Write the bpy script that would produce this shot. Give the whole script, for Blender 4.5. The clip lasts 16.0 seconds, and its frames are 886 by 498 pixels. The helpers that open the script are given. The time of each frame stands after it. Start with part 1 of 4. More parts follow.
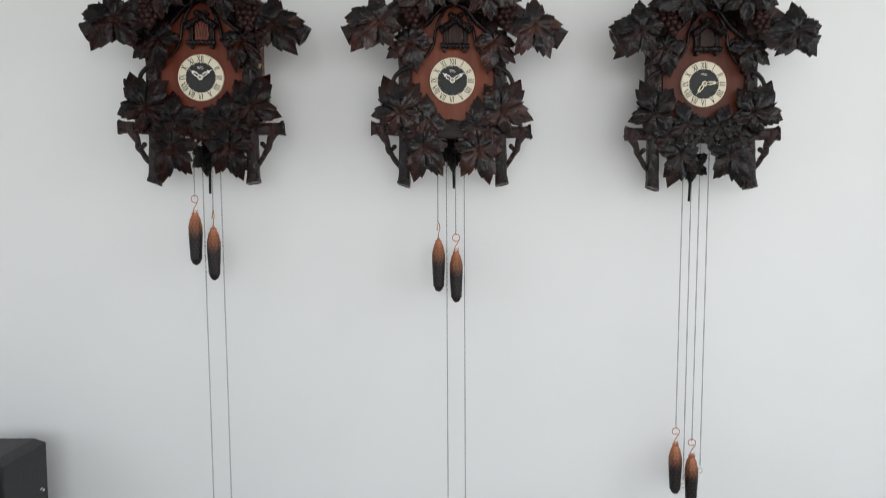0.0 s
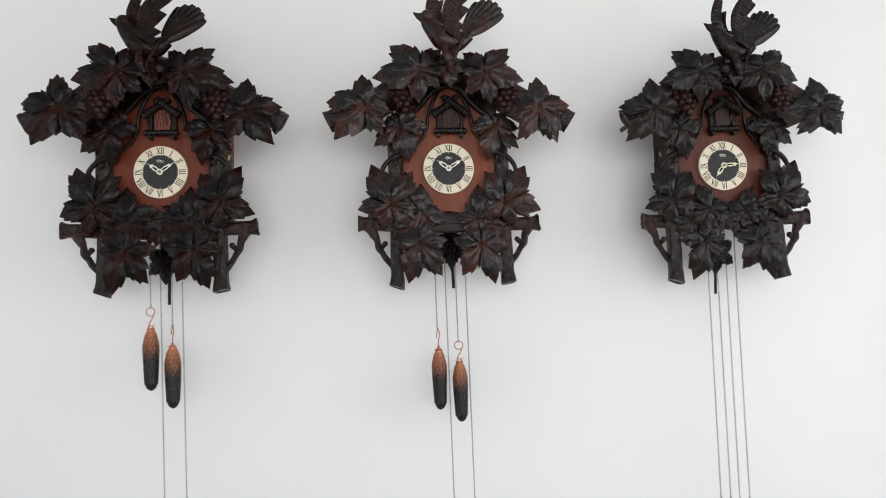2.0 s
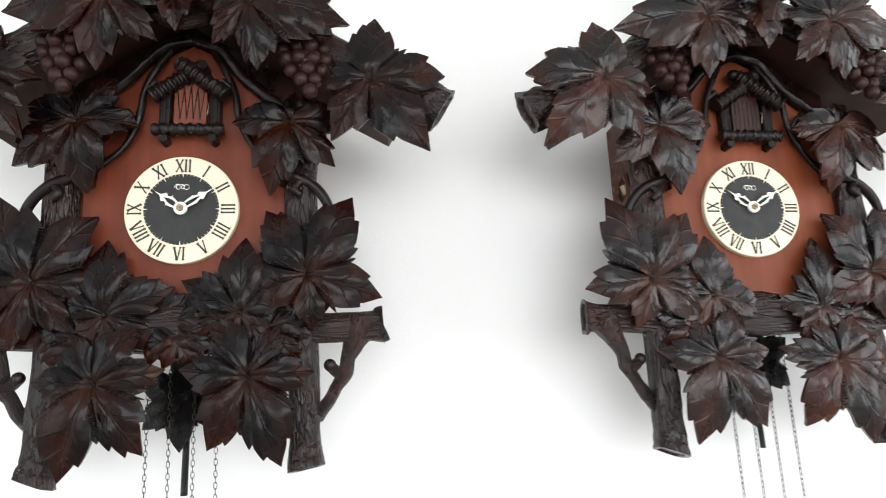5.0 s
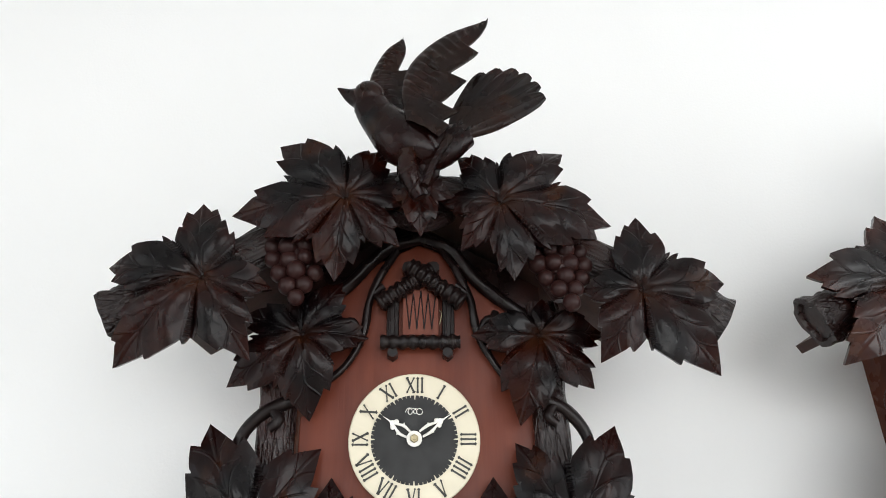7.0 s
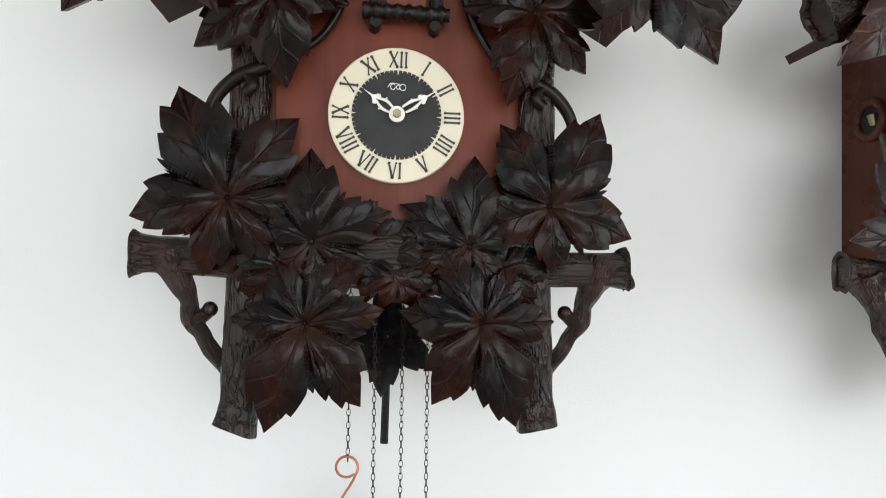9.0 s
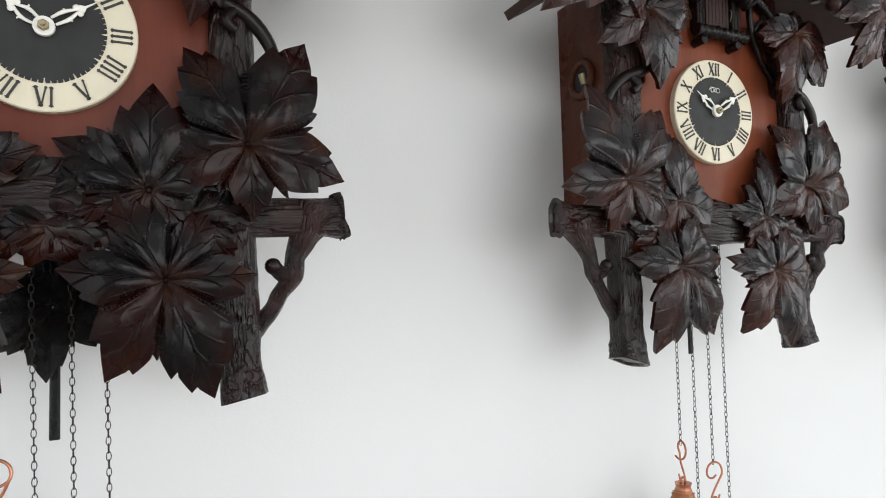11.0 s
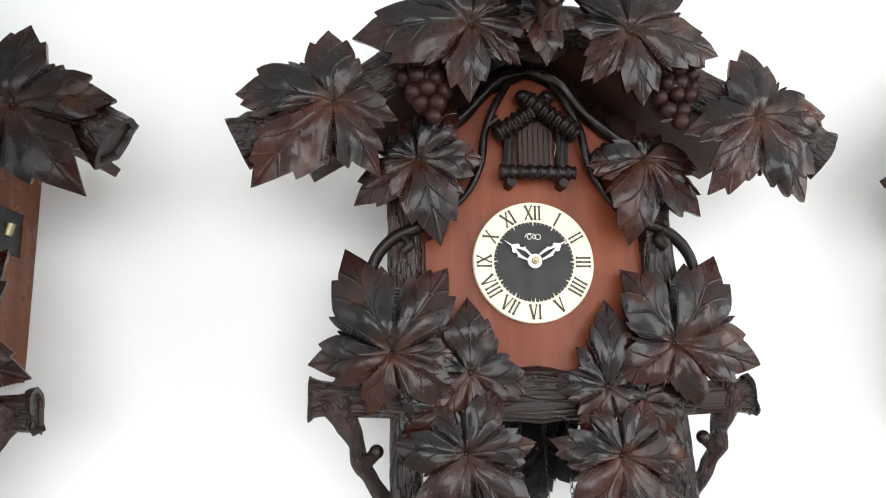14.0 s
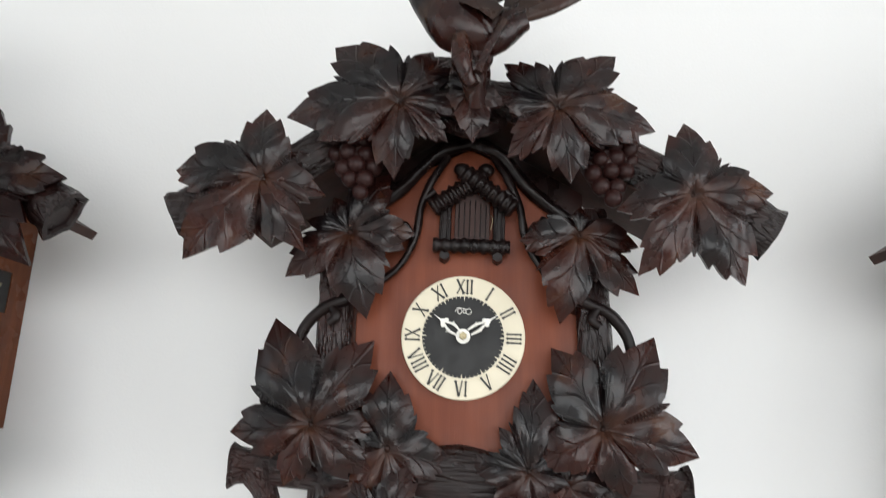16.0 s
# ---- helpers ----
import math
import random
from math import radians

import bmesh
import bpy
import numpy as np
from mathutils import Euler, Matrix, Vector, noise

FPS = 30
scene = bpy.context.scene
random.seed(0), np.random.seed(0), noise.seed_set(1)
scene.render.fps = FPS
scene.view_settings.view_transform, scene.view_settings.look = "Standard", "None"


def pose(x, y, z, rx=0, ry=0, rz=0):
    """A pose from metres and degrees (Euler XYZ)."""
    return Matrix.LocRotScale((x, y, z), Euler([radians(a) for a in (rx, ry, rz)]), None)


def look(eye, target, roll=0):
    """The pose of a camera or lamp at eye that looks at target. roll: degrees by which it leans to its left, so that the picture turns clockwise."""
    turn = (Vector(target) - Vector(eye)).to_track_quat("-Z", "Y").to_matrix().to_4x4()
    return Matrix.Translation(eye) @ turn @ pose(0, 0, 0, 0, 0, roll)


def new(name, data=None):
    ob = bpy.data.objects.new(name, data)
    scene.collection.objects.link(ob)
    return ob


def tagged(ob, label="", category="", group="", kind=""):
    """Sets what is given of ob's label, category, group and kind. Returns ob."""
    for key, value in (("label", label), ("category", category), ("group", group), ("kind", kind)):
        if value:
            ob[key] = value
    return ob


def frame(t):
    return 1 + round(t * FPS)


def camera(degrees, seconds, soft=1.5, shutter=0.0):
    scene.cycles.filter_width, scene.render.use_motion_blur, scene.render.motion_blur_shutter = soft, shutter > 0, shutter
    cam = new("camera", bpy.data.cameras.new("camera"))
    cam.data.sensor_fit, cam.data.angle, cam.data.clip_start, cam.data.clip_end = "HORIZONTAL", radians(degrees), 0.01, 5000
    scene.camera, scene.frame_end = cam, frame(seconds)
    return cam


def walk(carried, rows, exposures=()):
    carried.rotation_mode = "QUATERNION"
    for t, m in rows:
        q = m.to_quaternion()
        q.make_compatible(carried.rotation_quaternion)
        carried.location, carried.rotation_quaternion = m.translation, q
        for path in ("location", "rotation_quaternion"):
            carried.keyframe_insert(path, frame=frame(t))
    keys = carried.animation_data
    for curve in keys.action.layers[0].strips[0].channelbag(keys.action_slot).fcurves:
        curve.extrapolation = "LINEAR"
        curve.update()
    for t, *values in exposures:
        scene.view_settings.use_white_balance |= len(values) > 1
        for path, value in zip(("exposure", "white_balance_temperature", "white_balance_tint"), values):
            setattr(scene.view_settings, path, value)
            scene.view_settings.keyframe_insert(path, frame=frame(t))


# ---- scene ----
cam = camera(68.8, 16.0, soft=0.7, shutter=0.25)
METRES, EYE, TILT, LEAN, TURN = 2.46, 1.3, 0.0, 0.0, 0.0
ROWS = [
    (0, -0.0001, -0.0015, -0.0003, -0.03, -3.44, 0.33),
    (0.2, -0.0074, 0.0009, 0.0026, -0.62, -0.82, 0.36),
    (0.5, -0.0183, 0.0056, 0.0059, -1.13, 0.55, 0.41),
    (1, -0.0358, 0.0218, 0.0033, -2.31, 3.28, 0.57),
    (1.2, -0.0397, 0.0286, 0.0083, -3.22, 3.56, 1.05),
    (1.5, -0.0420, 0.0434, 0.0175, -3.22, 3.32, 1.88),
    (1.8, -0.0381, 0.0716, 0.0193, -3.01, 3.66, 2.32),
    (2, -0.0352, 0.0962, 0.0212, -3.19, 3.86, 2.34),
    (2.5, -0.0340, 0.1759, 0.0379, -2.63, 6.53, 1.13),
    (2.8, -0.0433, 0.2181, 0.0449, -3.22, 6.88, 1.15),
    (3, -0.0519, 0.2454, 0.0479, -3.57, 6.50, 1.47),
    (3.2, -0.0641, 0.2733, 0.0456, -4.53, 7.02, 2.67),
    (5.3, -0.1996, 0.4544, 0.0714, -4.99, 12.03, 2.66),
    (5.5, -0.2137, 0.4645, 0.0774, -4.00, 12.34, 1.87),
    (5.6, -0.2205, 0.4667, 0.0816, -3.63, 13.04, 1.97),
    (5.8, -0.2344, 0.4696, 0.0908, -3.53, 13.88, 2.43),
    (6, -0.2459, 0.4719, 0.0983, -3.21, 14.29, 2.71),
    (6.2, -0.2535, 0.4747, 0.1021, -2.35, 15.37, 2.40),
    (6.3, -0.2563, 0.4760, 0.1032, -2.18, 15.74, 2.13),
    (6.5, -0.2607, 0.4775, 0.1057, -1.33, 19.90, 1.66),
    (6.7, -0.2637, 0.4764, 0.1101, -1.45, 23.16, 1.40),
    (6.8, -0.2647, 0.4753, 0.1125, -1.68, 23.74, 1.30),
    (7, -0.2662, 0.4739, 0.1162, -1.35, 23.66, 1.14),
    (7.2, -0.2670, 0.4746, 0.1183, -1.25, 22.57, 1.05),
    (7.3, -0.2671, 0.4754, 0.1188, -1.12, 20.50, 1.03),
    (7.5, -0.2682, 0.4775, 0.1182, -0.81, 16.88, 0.94),
    (7.7, -0.2711, 0.4807, 0.1143, -1.05, 13.54, 0.78),
    (7.8, -0.2729, 0.4826, 0.1114, -1.28, 12.82, 0.68),
    (8, -0.2761, 0.4859, 0.1060, -1.94, 11.69, 0.37),
    (8.2, -0.2782, 0.4884, 0.1014, -3.70, 9.86, -0.20),
    (8.3, -0.2791, 0.4894, 0.0992, -4.59, 8.40, -0.54),
    (8.5, -0.2800, 0.4909, 0.0956, -5.48, 6.34, -1.04),
    (8.7, -0.2793, 0.4911, 0.0940, -6.45, 4.74, -1.15),
    (8.8, -0.2787, 0.4910, 0.0935, -6.27, 3.15, -1.12),
    (9, -0.2780, 0.4914, 0.0921, -6.13, 1.73, -1.06),
    (9.3, -0.2812, 0.4951, 0.0874, -6.88, 0.20, -1.03),
    (9.5, -0.2818, 0.4983, 0.0834, -7.53, 1.28, -1.03),
    (9.6, -0.2801, 0.5001, 0.0808, -9.24, 1.54, -1.04),
    (9.8, -0.2750, 0.5037, 0.0754, -13.41, 2.84, -1.07),
    (10, -0.2685, 0.5073, 0.0707, -17.06, 3.71, -1.19),
    (10.2, -0.2593, 0.5099, 0.0714, -20.30, 3.40, -1.71),
    (12.3, -0.1760, 0.4894, 0.0734, -24.93, 0.97, 3.97),
    (12.5, -0.1515, 0.4810, 0.0790, -19.90, 1.31, 3.98),
    (12.8, -0.1182, 0.4766, 0.0850, -15.93, 4.47, 2.72),
    (13, -0.0983, 0.4746, 0.0888, -12.60, 5.46, 1.92),
    (13.4, -0.0681, 0.4711, 0.0969, -7.68, 6.52, 1.07),
    (13.5, -0.0617, 0.4708, 0.0986, -5.66, 7.40, 0.95),
    (13.8, -0.0534, 0.4759, 0.1005, -5.30, 9.34, 1.48),
    (14, -0.0505, 0.4801, 0.1015, -4.88, 10.93, 1.97),
    (14.2, -0.0479, 0.4827, 0.1041, -2.95, 11.87, 2.28),
    (14.3, -0.0468, 0.4838, 0.1057, -2.87, 12.43, 2.39),
    (14.5, -0.0422, 0.4846, 0.1087, -3.34, 13.53, 2.24),
    (14.6, -0.0372, 0.4839, 0.1099, -2.82, 13.79, 1.76),
    (14.8, -0.0255, 0.4818, 0.1122, -1.23, 14.91, 0.54),
    (15, -0.0139, 0.4790, 0.1144, -0.46, 16.20, -0.55),
    (15.2, -0.0052, 0.4761, 0.1173, 0.41, 18.07, -0.86),
    (15.4, 0.0019, 0.4734, 0.1199, 1.57, 19.22, -0.87),
    (15.5, 0.0049, 0.4726, 0.1205, 2.32, 19.56, -0.87),
    (15.7, 0.0092, 0.4727, 0.1192, 2.89, 19.35, -0.95),
    (15.8, 0.0110, 0.4731, 0.1181, 2.89, 17.75, -1.00),
    (16, 0.0143, 0.4741, 0.1157, 2.18, 14.20, -1.08),
]
walk(cam, [(t, pose(0, 0, EYE, TILT, LEAN, TURN) @ pose(METRES * x, METRES * y, METRES * z, 90 + pitch, roll, yaw)) for t, x, y, z, yaw, pitch, roll in ROWS],
     exposures=[(0.0, 0.0, 6500, 10.0), (0.6, 0.04, 6500, 10.4), (1.5, 0.17, 6538, 11.7), (2.0, 0.24, 6560, 12.4), (2.5, 0.42, 6560, 12.4), (3.2, 0.6, 6560, 12.4), (5.5, 1.1, 6500, 10.0), (6.0, 1.1, 6500, 10.0), (6.5, 1.22, 6500, 10.0), (7.0, 0.74, 6500, 10.0), (7.5, 0.69, 6500, 10.0), (8.0, 0.86, 6500, 10.0), (8.5, 0.82, 6500, 10.0), (9.0, 0.60, 6500, 10.0), (9.5, 0.57, 6500, 10.0), (10.2, 0.42, 6500, 10.0), (12.5, 0.62, 6500, 10.0), (13.5, 0.95, 6500, 10.0), (14.5, 1.2, 6500, 10.0), (15.5, 1.1, 6500, 10.0), (16.0, 0.62, 6500, 10.0)])

# ---- the place in numbers ----
WALL_Y = 1.965          # face of the white wall behind the clocks
ROOM_L, ROOM_R, ROOM_B, ROOM_H = -2.6, 2.7, -2.9, 2.75

# ---- world and light ----
world = bpy.data.worlds.new("sky")
scene.world = world
world.use_nodes = True
wn = world.node_tree.nodes
sky = wn.new("ShaderNodeTexSky")
sky.sky_type = "NISHITA"
sky.sun_disc = False
sky.sun_elevation, sky.sun_rotation = radians(48), radians(200)
world.node_tree.links.new(sky.outputs["Color"], wn["Background"].inputs["Color"])
wn["Background"].inputs["Strength"].default_value = 0.1


def area_light(name, m, w, h, watts, colour):
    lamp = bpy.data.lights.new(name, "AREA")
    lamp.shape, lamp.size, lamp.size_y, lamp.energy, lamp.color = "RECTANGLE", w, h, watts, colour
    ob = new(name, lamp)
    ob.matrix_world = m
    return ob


# sky light that enters by the windows (behind the viewer, and in the east wall)
area_light("daylight_back", look((0.45, ROOM_B + 0.06, 1.65), (0.45, 2, 1.65)), 4.0, 1.8, 62, (0.945, 0.97, 1.0))
area_light("daylight_side", look((ROOM_R - 0.06, 0.05, 1.6), (-2, 0.6, 1.6)), 1.7, 1.6, 25, (0.95, 0.975, 1.0))
# added fill from the unseen west side, softens the shadows beside the clocks
area_light("fill_west", look((ROOM_L + 0.06, 0.05, 1.6), (2, 0.6, 1.6)), 1.7, 1.6, 8, (0.95, 0.975, 1.0))


# ---- materials ----
class Shader:
    """A small wrapper round a node tree with one principled shader."""

    def __init__(self, name, colour, rough, metal=0.0, spec=0.5):
        self.mat = bpy.data.materials.new(name)
        self.mat.use_nodes = True
        self.tree = self.mat.node_tree
        self.bsdf = self.tree.nodes["Principled BSDF"]
        self.bsdf.inputs["Base Color"].default_value = (*colour, 1)
        self.bsdf.inputs["Roughness"].default_value = rough
        self.bsdf.inputs["Metallic"].default_value = metal
        self.bsdf.inputs["Specular IOR Level"].default_value = spec
        self.coord = self.tree.nodes.new("ShaderNodeTexCoord")

    def put(self, value, socket):
        if isinstance(value, (int, float)):
            socket.default_value = value
        elif isinstance(value, tuple):
            socket.default_value = (*value, 1) if len(value) == 3 and socket.type == "RGBA" else value
        else:
            self.tree.links.new(value, socket)

    def math(self, op, a, b=0.0, clamp=False):
        n = self.tree.nodes.new("ShaderNodeMath")
        n.operation, n.use_clamp = op, clamp
        self.put(a, n.inputs[0])
        self.put(b, n.inputs[1])
        return n.outputs[0]

    def mapping(self, scale, space="Object"):
        n = self.tree.nodes.new("ShaderNodeMapping")
        n.inputs["Scale"].default_value = scale
        self.tree.links.new(self.coord.outputs[space], n.inputs["Vector"])
        return n.outputs["Vector"]

    def noise(self, scale, detail=4.0, stretch=(1, 1, 1), space="Object", rough=0.55):
        n = self.tree.nodes.new("ShaderNodeTexNoise")
        n.inputs["Scale"].default_value, n.inputs["Detail"].default_value = scale, detail
        n.inputs["Roughness"].default_value = rough
        self.tree.links.new(self.mapping(stretch, space), n.inputs["Vector"])
        return n.outputs["Fac"]

    def ramp(self, fac, lo, hi, a=0.0, b=1.0):
        n = self.tree.nodes.new("ShaderNodeMapRange")
        n.interpolation_type = "SMOOTHSTEP"
        self.put(fac, n.inputs["Value"])
        for key, v in (("From Min", lo), ("From Max", hi), ("To Min", a), ("To Max", b)):
            self.put(v, n.inputs[key])
        return n.outputs["Result"]

    def mix(self, fac, a, b, kind="MIX"):
        n = self.tree.nodes.new("ShaderNodeMix")
        n.data_type, n.blend_type = "RGBA", kind
        self.put(fac, n.inputs["Factor"])
        self.put(a, n.inputs["A"])
        self.put(b, n.inputs["B"])
        return n.outputs["Result"]

    def random(self):
        return self.tree.nodes.new("ShaderNodeObjectInfo").outputs["Random"]

    def uv(self):
        n = self.tree.nodes.new("ShaderNodeSeparateXYZ")
        self.tree.links.new(self.coord.outputs["UV"], n.inputs[0])
        return n.outputs["X"], n.outputs["Y"]

    def axis(self, name, space="Object"):
        n = self.tree.nodes.new("ShaderNodeSeparateXYZ")
        self.tree.links.new(self.coord.outputs[space], n.inputs[0])
        return n.outputs[name]

    def bump(self, height, distance, strength=1.0):
        n = self.tree.nodes.new("ShaderNodeBump")
        n.inputs["Strength"].default_value, n.inputs["Distance"].default_value = strength, distance
        self.tree.links.new(height, n.inputs["Height"])
        self.tree.links.new(n.outputs["Normal"], self.bsdf.inputs["Normal"])

    def colour(self, c):
        self.put(c, self.bsdf.inputs["Base Color"])

    def rough(self, r):
        self.put(r, self.bsdf.inputs["Roughness"])


def carved_wood(name, red, dark, wax):
    """Stained, waxed limewood with carved veins laid along the leaf's own coordinates; red, dark: how warm and how deep the stain is; wax: its sheen."""
    def tone(r, g, b):
        grey = (r + g + b) / 3
        return tuple((grey + (v - grey) * red) * dark for v in (r, g, b))

    s = Shader(name, (0.02, 0.01, 0.008), 0.38, spec=wax)
    u, v = s.uv()
    av = s.math("ABSOLUTE", v)
    phase = s.math("FRACT", s.math("SUBTRACT", s.math("MULTIPLY", u, 3.3), s.math("ADD", s.math("MULTIPLY", s.math("POWER", av, 0.8), 1.9), s.math("MULTIPLY", s.noise(18, 2), 1.0))))
    line = s.ramp(s.math("ABSOLUTE", s.math("SUBTRACT", phase, 0.5)), 0.0, 0.09)
    inside = s.math("MULTIPLY", s.math("MULTIPLY", s.ramp(u, 0.26, 0.36), s.math("SUBTRACT", 1.0, s.ramp(u, 0.84, 0.95))), s.math("SUBTRACT", 1.0, s.ramp(av, 0.25, 0.62)))
    veins = s.math("SUBTRACT", 1.0, s.math("MULTIPLY", s.math("SUBTRACT", 1.0, line), inside))
    mid = s.ramp(av, 0.008, 0.05)
    # rows of chip cuts along the joints of the lobes, between two scored lines
    strip = s.math("MULTIPLY", s.ramp(u, 0.14, 0.2), s.math("SUBTRACT", 1.0, s.ramp(u, 0.50, 0.58)))
    ticks = s.math("MULTIPLY", s.math("SINE", s.math("MULTIPLY", u, 190.0)), s.math("MULTIPLY", s.ramp(av, 0.84, 0.89), strip))
    score = s.math("MULTIPLY", s.math("SUBTRACT", 1.0, s.ramp(s.math("ABSOLUTE", s.math("SUBTRACT", av, 0.79)), 0.0, 0.05)), strip)
    hatch = s.math("SUBTRACT", s.math("MULTIPLY", ticks, 0.7), s.math("MULTIPLY", score, 0.45))
    grain = s.noise(60, 5, (1, 1, 0.35))
    h = s.math("ADD", s.math("ADD", s.math("MULTIPLY", veins, 0.42), s.math("MULTIPLY", mid, 0.45)), s.math("ADD", s.math("MULTIPLY", hatch, 0.5), s.math("MULTIPLY", grain, 0.35)))
    gouge = s.noise(34, 3, (1, 1, 0.55), rough=0.5)
    s.bump(s.math("ADD", h, s.math("MULTIPLY", gouge, 1.5)), 0.0017, 0.9)
    patch = s.noise(14, 3)
    base = s.mix(s.ramp(patch, 0.42, 0.66), tone(0.0034, 0.0024, 0.0027), tone(0.034, 0.0086, 0.0052))
    base = s.mix(s.math("MULTIPLY", s.ramp(u, 0.55, 1.0), 0.5), base, tone(0.036, 0.0088, 0.0055))
    worn = s.math("MULTIPLY", s.ramp(s.noise(26, 4), 0.56, 0.72), 0.5)
    base = s.mix(worn, base, tone(0.075, 0.033, 0.016))
    rubbed = s.math("MULTIPLY", s.math("SUBTRACT", 1.0, s.ramp(u, 0.0, 0.34)), s.ramp(s.noise(9, 3), 0.4, 0.65))
    base = s.mix(s.math("MULTIPLY", rubbed, 0.6), base, tone(0.060, 0.027, 0.015))
    base = s.mix(s.math("MULTIPLY", s.random(), 0.45), base, tone(0.006, 0.0048, 0.0055))
    s.colour(base)
    s.rough(s.ramp(s.noise(40, 4), 0.3, 0.7, 0.19, 0.36))
    return s.mat


def bark_wood(name, dark, light, rough=0.42, bump=0.002):
    """Carved bark: short chisel gouges that run along the piece."""
    s = Shader(name, dark, rough, spec=0.34)
    g = s.noise(1.0, 2, (7, 13, 1), "UV", 0.5)
    gouge = s.ramp(s.math("ABSOLUTE", s.math("SUBTRACT", g, 0.5)), 0.0, 0.07)
    long = s.noise(1.0, 4, (7, 34, 1), "UV", 0.6)
    s.bump(s.math("ADD", s.math("ADD", s.math("MULTIPLY", gouge, 0.55), s.math("MULTIPLY", long, 1.1)), s.math("MULTIPLY", s.noise(160, 3), 0.2)), bump, 0.9)
    s.colour(s.mix(s.ramp(s.noise(18, 4), 0.4, 0.72), dark, light))
    s.rough(s.ramp(s.noise(45, 3), 0.3, 0.7, rough - 0.08, rough + 0.1))
    return s.mat


def plain_wood(name, a, b, rough, scale=9.0, stretch=(6, 6, 0.5)):
    s = Shader(name, a, rough, spec=0.22)
    g = s.noise(scale, 6, stretch, rough=0.62)
    fine = s.noise(scale * 8, 4, (stretch[0], stretch[1], stretch[2] * 0.5))
    s.colour(s.mix(s.math("ADD", s.math("MULTIPLY", s.ramp(g, 0.3, 0.72), 0.75), s.math("MULTIPLY", fine, 0.25)), a, b))
    s.bump(fine, 0.0004, 0.5)
    s.rough(s.ramp(s.noise(20, 3), 0.3, 0.7, rough - 0.06, rough + 0.08))
    return s.mat


def wall_paint(name, colour):
    s = Shader(name, colour, 0.62, spec=0.35)
    big = s.noise(1.3, 3)
    c2 = tuple(c * 0.965 for c in colour)
    s.colour(s.mix(s.ramp(big, 0.35, 0.7), colour, c2))
    s.bump(s.math("ADD", s.noise(260, 3), s.math("MULTIPLY", s.noise(38, 4), 0.6)), 0.0006, 0.35)
    return s.mat


def plain(name, colour, rough, metal=0.0, vary=0.12, scale=40):
    s = Shader(name, colour, rough, metal)
    s.colour(s.mix(s.ramp(s.noise(scale, 4), 0.3, 0.72), colour, tuple(c * (1 - vary) for c in colour)))
    s.rough(s.ramp(s.noise(scale * 1.7, 3), 0.3, 0.7, max(0.03, rough - 0.05), rough + 0.07))
    return s.mat


def cone_metal():
    """Cast iron cone, copper bronzed at the neck and blackened below."""
    s = Shader("cone_finish", (0.1, 0.04, 0.02), 0.45, 0.35)
    z = s.axis("Z")
    fade = s.ramp(s.math("ADD", z, s.math("MULTIPLY", s.math("SUBTRACT", s.noise(70, 4), 0.5), 0.03)), -0.070, -0.006)
    u, v = s.uv()
    ridge = s.math("MULTIPLY", s.ramp(u, 0.55, 0.95), 0.5)
    low = s.mix(ridge, (0.006, 0.005, 0.006), (0.07, 0.032, 0.024))
    # shade and patina between the scales, painted as a darker copper
    scaly = s.ramp(u, 0.10, 0.55)
    high = s.mix(scaly, (0.035, 0.015, 0.010), (0.34, 0.125, 0.056))
    s.colour(s.mix(s.ramp(z, -0.014, -0.008), s.mix(fade, low, high), (0.36, 0.135, 0.062)))
    s.bump(s.noise(140, 3), 0.0005, 0.5)
    return s.mat


LEAF_STAINS = [carved_wood("dark_leaf_stain", 1.6, 0.42, 0.17), carved_wood("reddish_leaf_stain", 1.25, 0.9, 0.32), carved_wood("blackish_leaf_stain", 0.7, 0.55, 0.22)]
MAT_BARK = bark_wood("carved_bark", (0.0095, 0.0040, 0.0036), (0.028, 0.0080, 0.0060), 0.30, 0.0024)
MAT_TWIG = plain_wood("black_waxed_twig", (0.0060, 0.0042, 0.0042), (0.012, 0.0062, 0.0055), 0.27, 14.0, (1, 1, 1))
MAT_DARK = bark_wood("black_stained_wood", (0.004, 0.0036, 0.004), (0.009, 0.006, 0.0055), 0.24, 0.0026)
MAT_GRAPE = plain_wood("grape_stain", (0.034, 0.011, 0.0095), (0.017, 0.0056, 0.0050), 0.33, 12.0, (1, 1, 1))
CASE_STAINS = [plain_wood(n, a, b, 0.28) for n, a, b in (("orange_brown_case", (0.15, 0.048, 0.019), (0.08, 0.024, 0.011)),
               ("mahogany_case", (0.105, 0.030, 0.015), (0.052, 0.015, 0.009)), ("dark_brown_case", (0.040, 0.014, 0.010), (0.022, 0.009, 0.007)))]
PANEL_STAINS = [plain_wood(n, a, b, 0.40, 7.0, (5, 5, 0.4)) for n, a, b in (("dark_red_panel", (0.165, 0.038, 0.018), (0.105, 0.022, 0.011)),
                ("red_brown_panel", (0.215, 0.056, 0.024), (0.130, 0.030, 0.013)), ("brown_panel", (0.115, 0.034, 0.019), (0.075, 0.020, 0.012)))]
MAT_ROOF = plain_wood("roof_wood", (0.055, 0.022, 0.015), (0.028, 0.012, 0.009), 0.5)
MAT_DOOR_RED = plain_wood("cuckoo_door_red", (0.17, 0.05, 0.03), (0.10, 0.028, 0.018), 0.45, 12.0)
MAT_DOOR_DARK = plain_wood("cuckoo_door_dark", (0.045, 0.020, 0.016), (0.018, 0.010, 0.009), 0.42, 12.0)
MAT_IVORY = plain("ivory_dial_ring", (0.72, 0.655, 0.50), 0.45, vary=0.05)
MAT_BLACK = plain("black_dial_centre", (0.013, 0.013, 0.013), 0.62, vary=0.2)
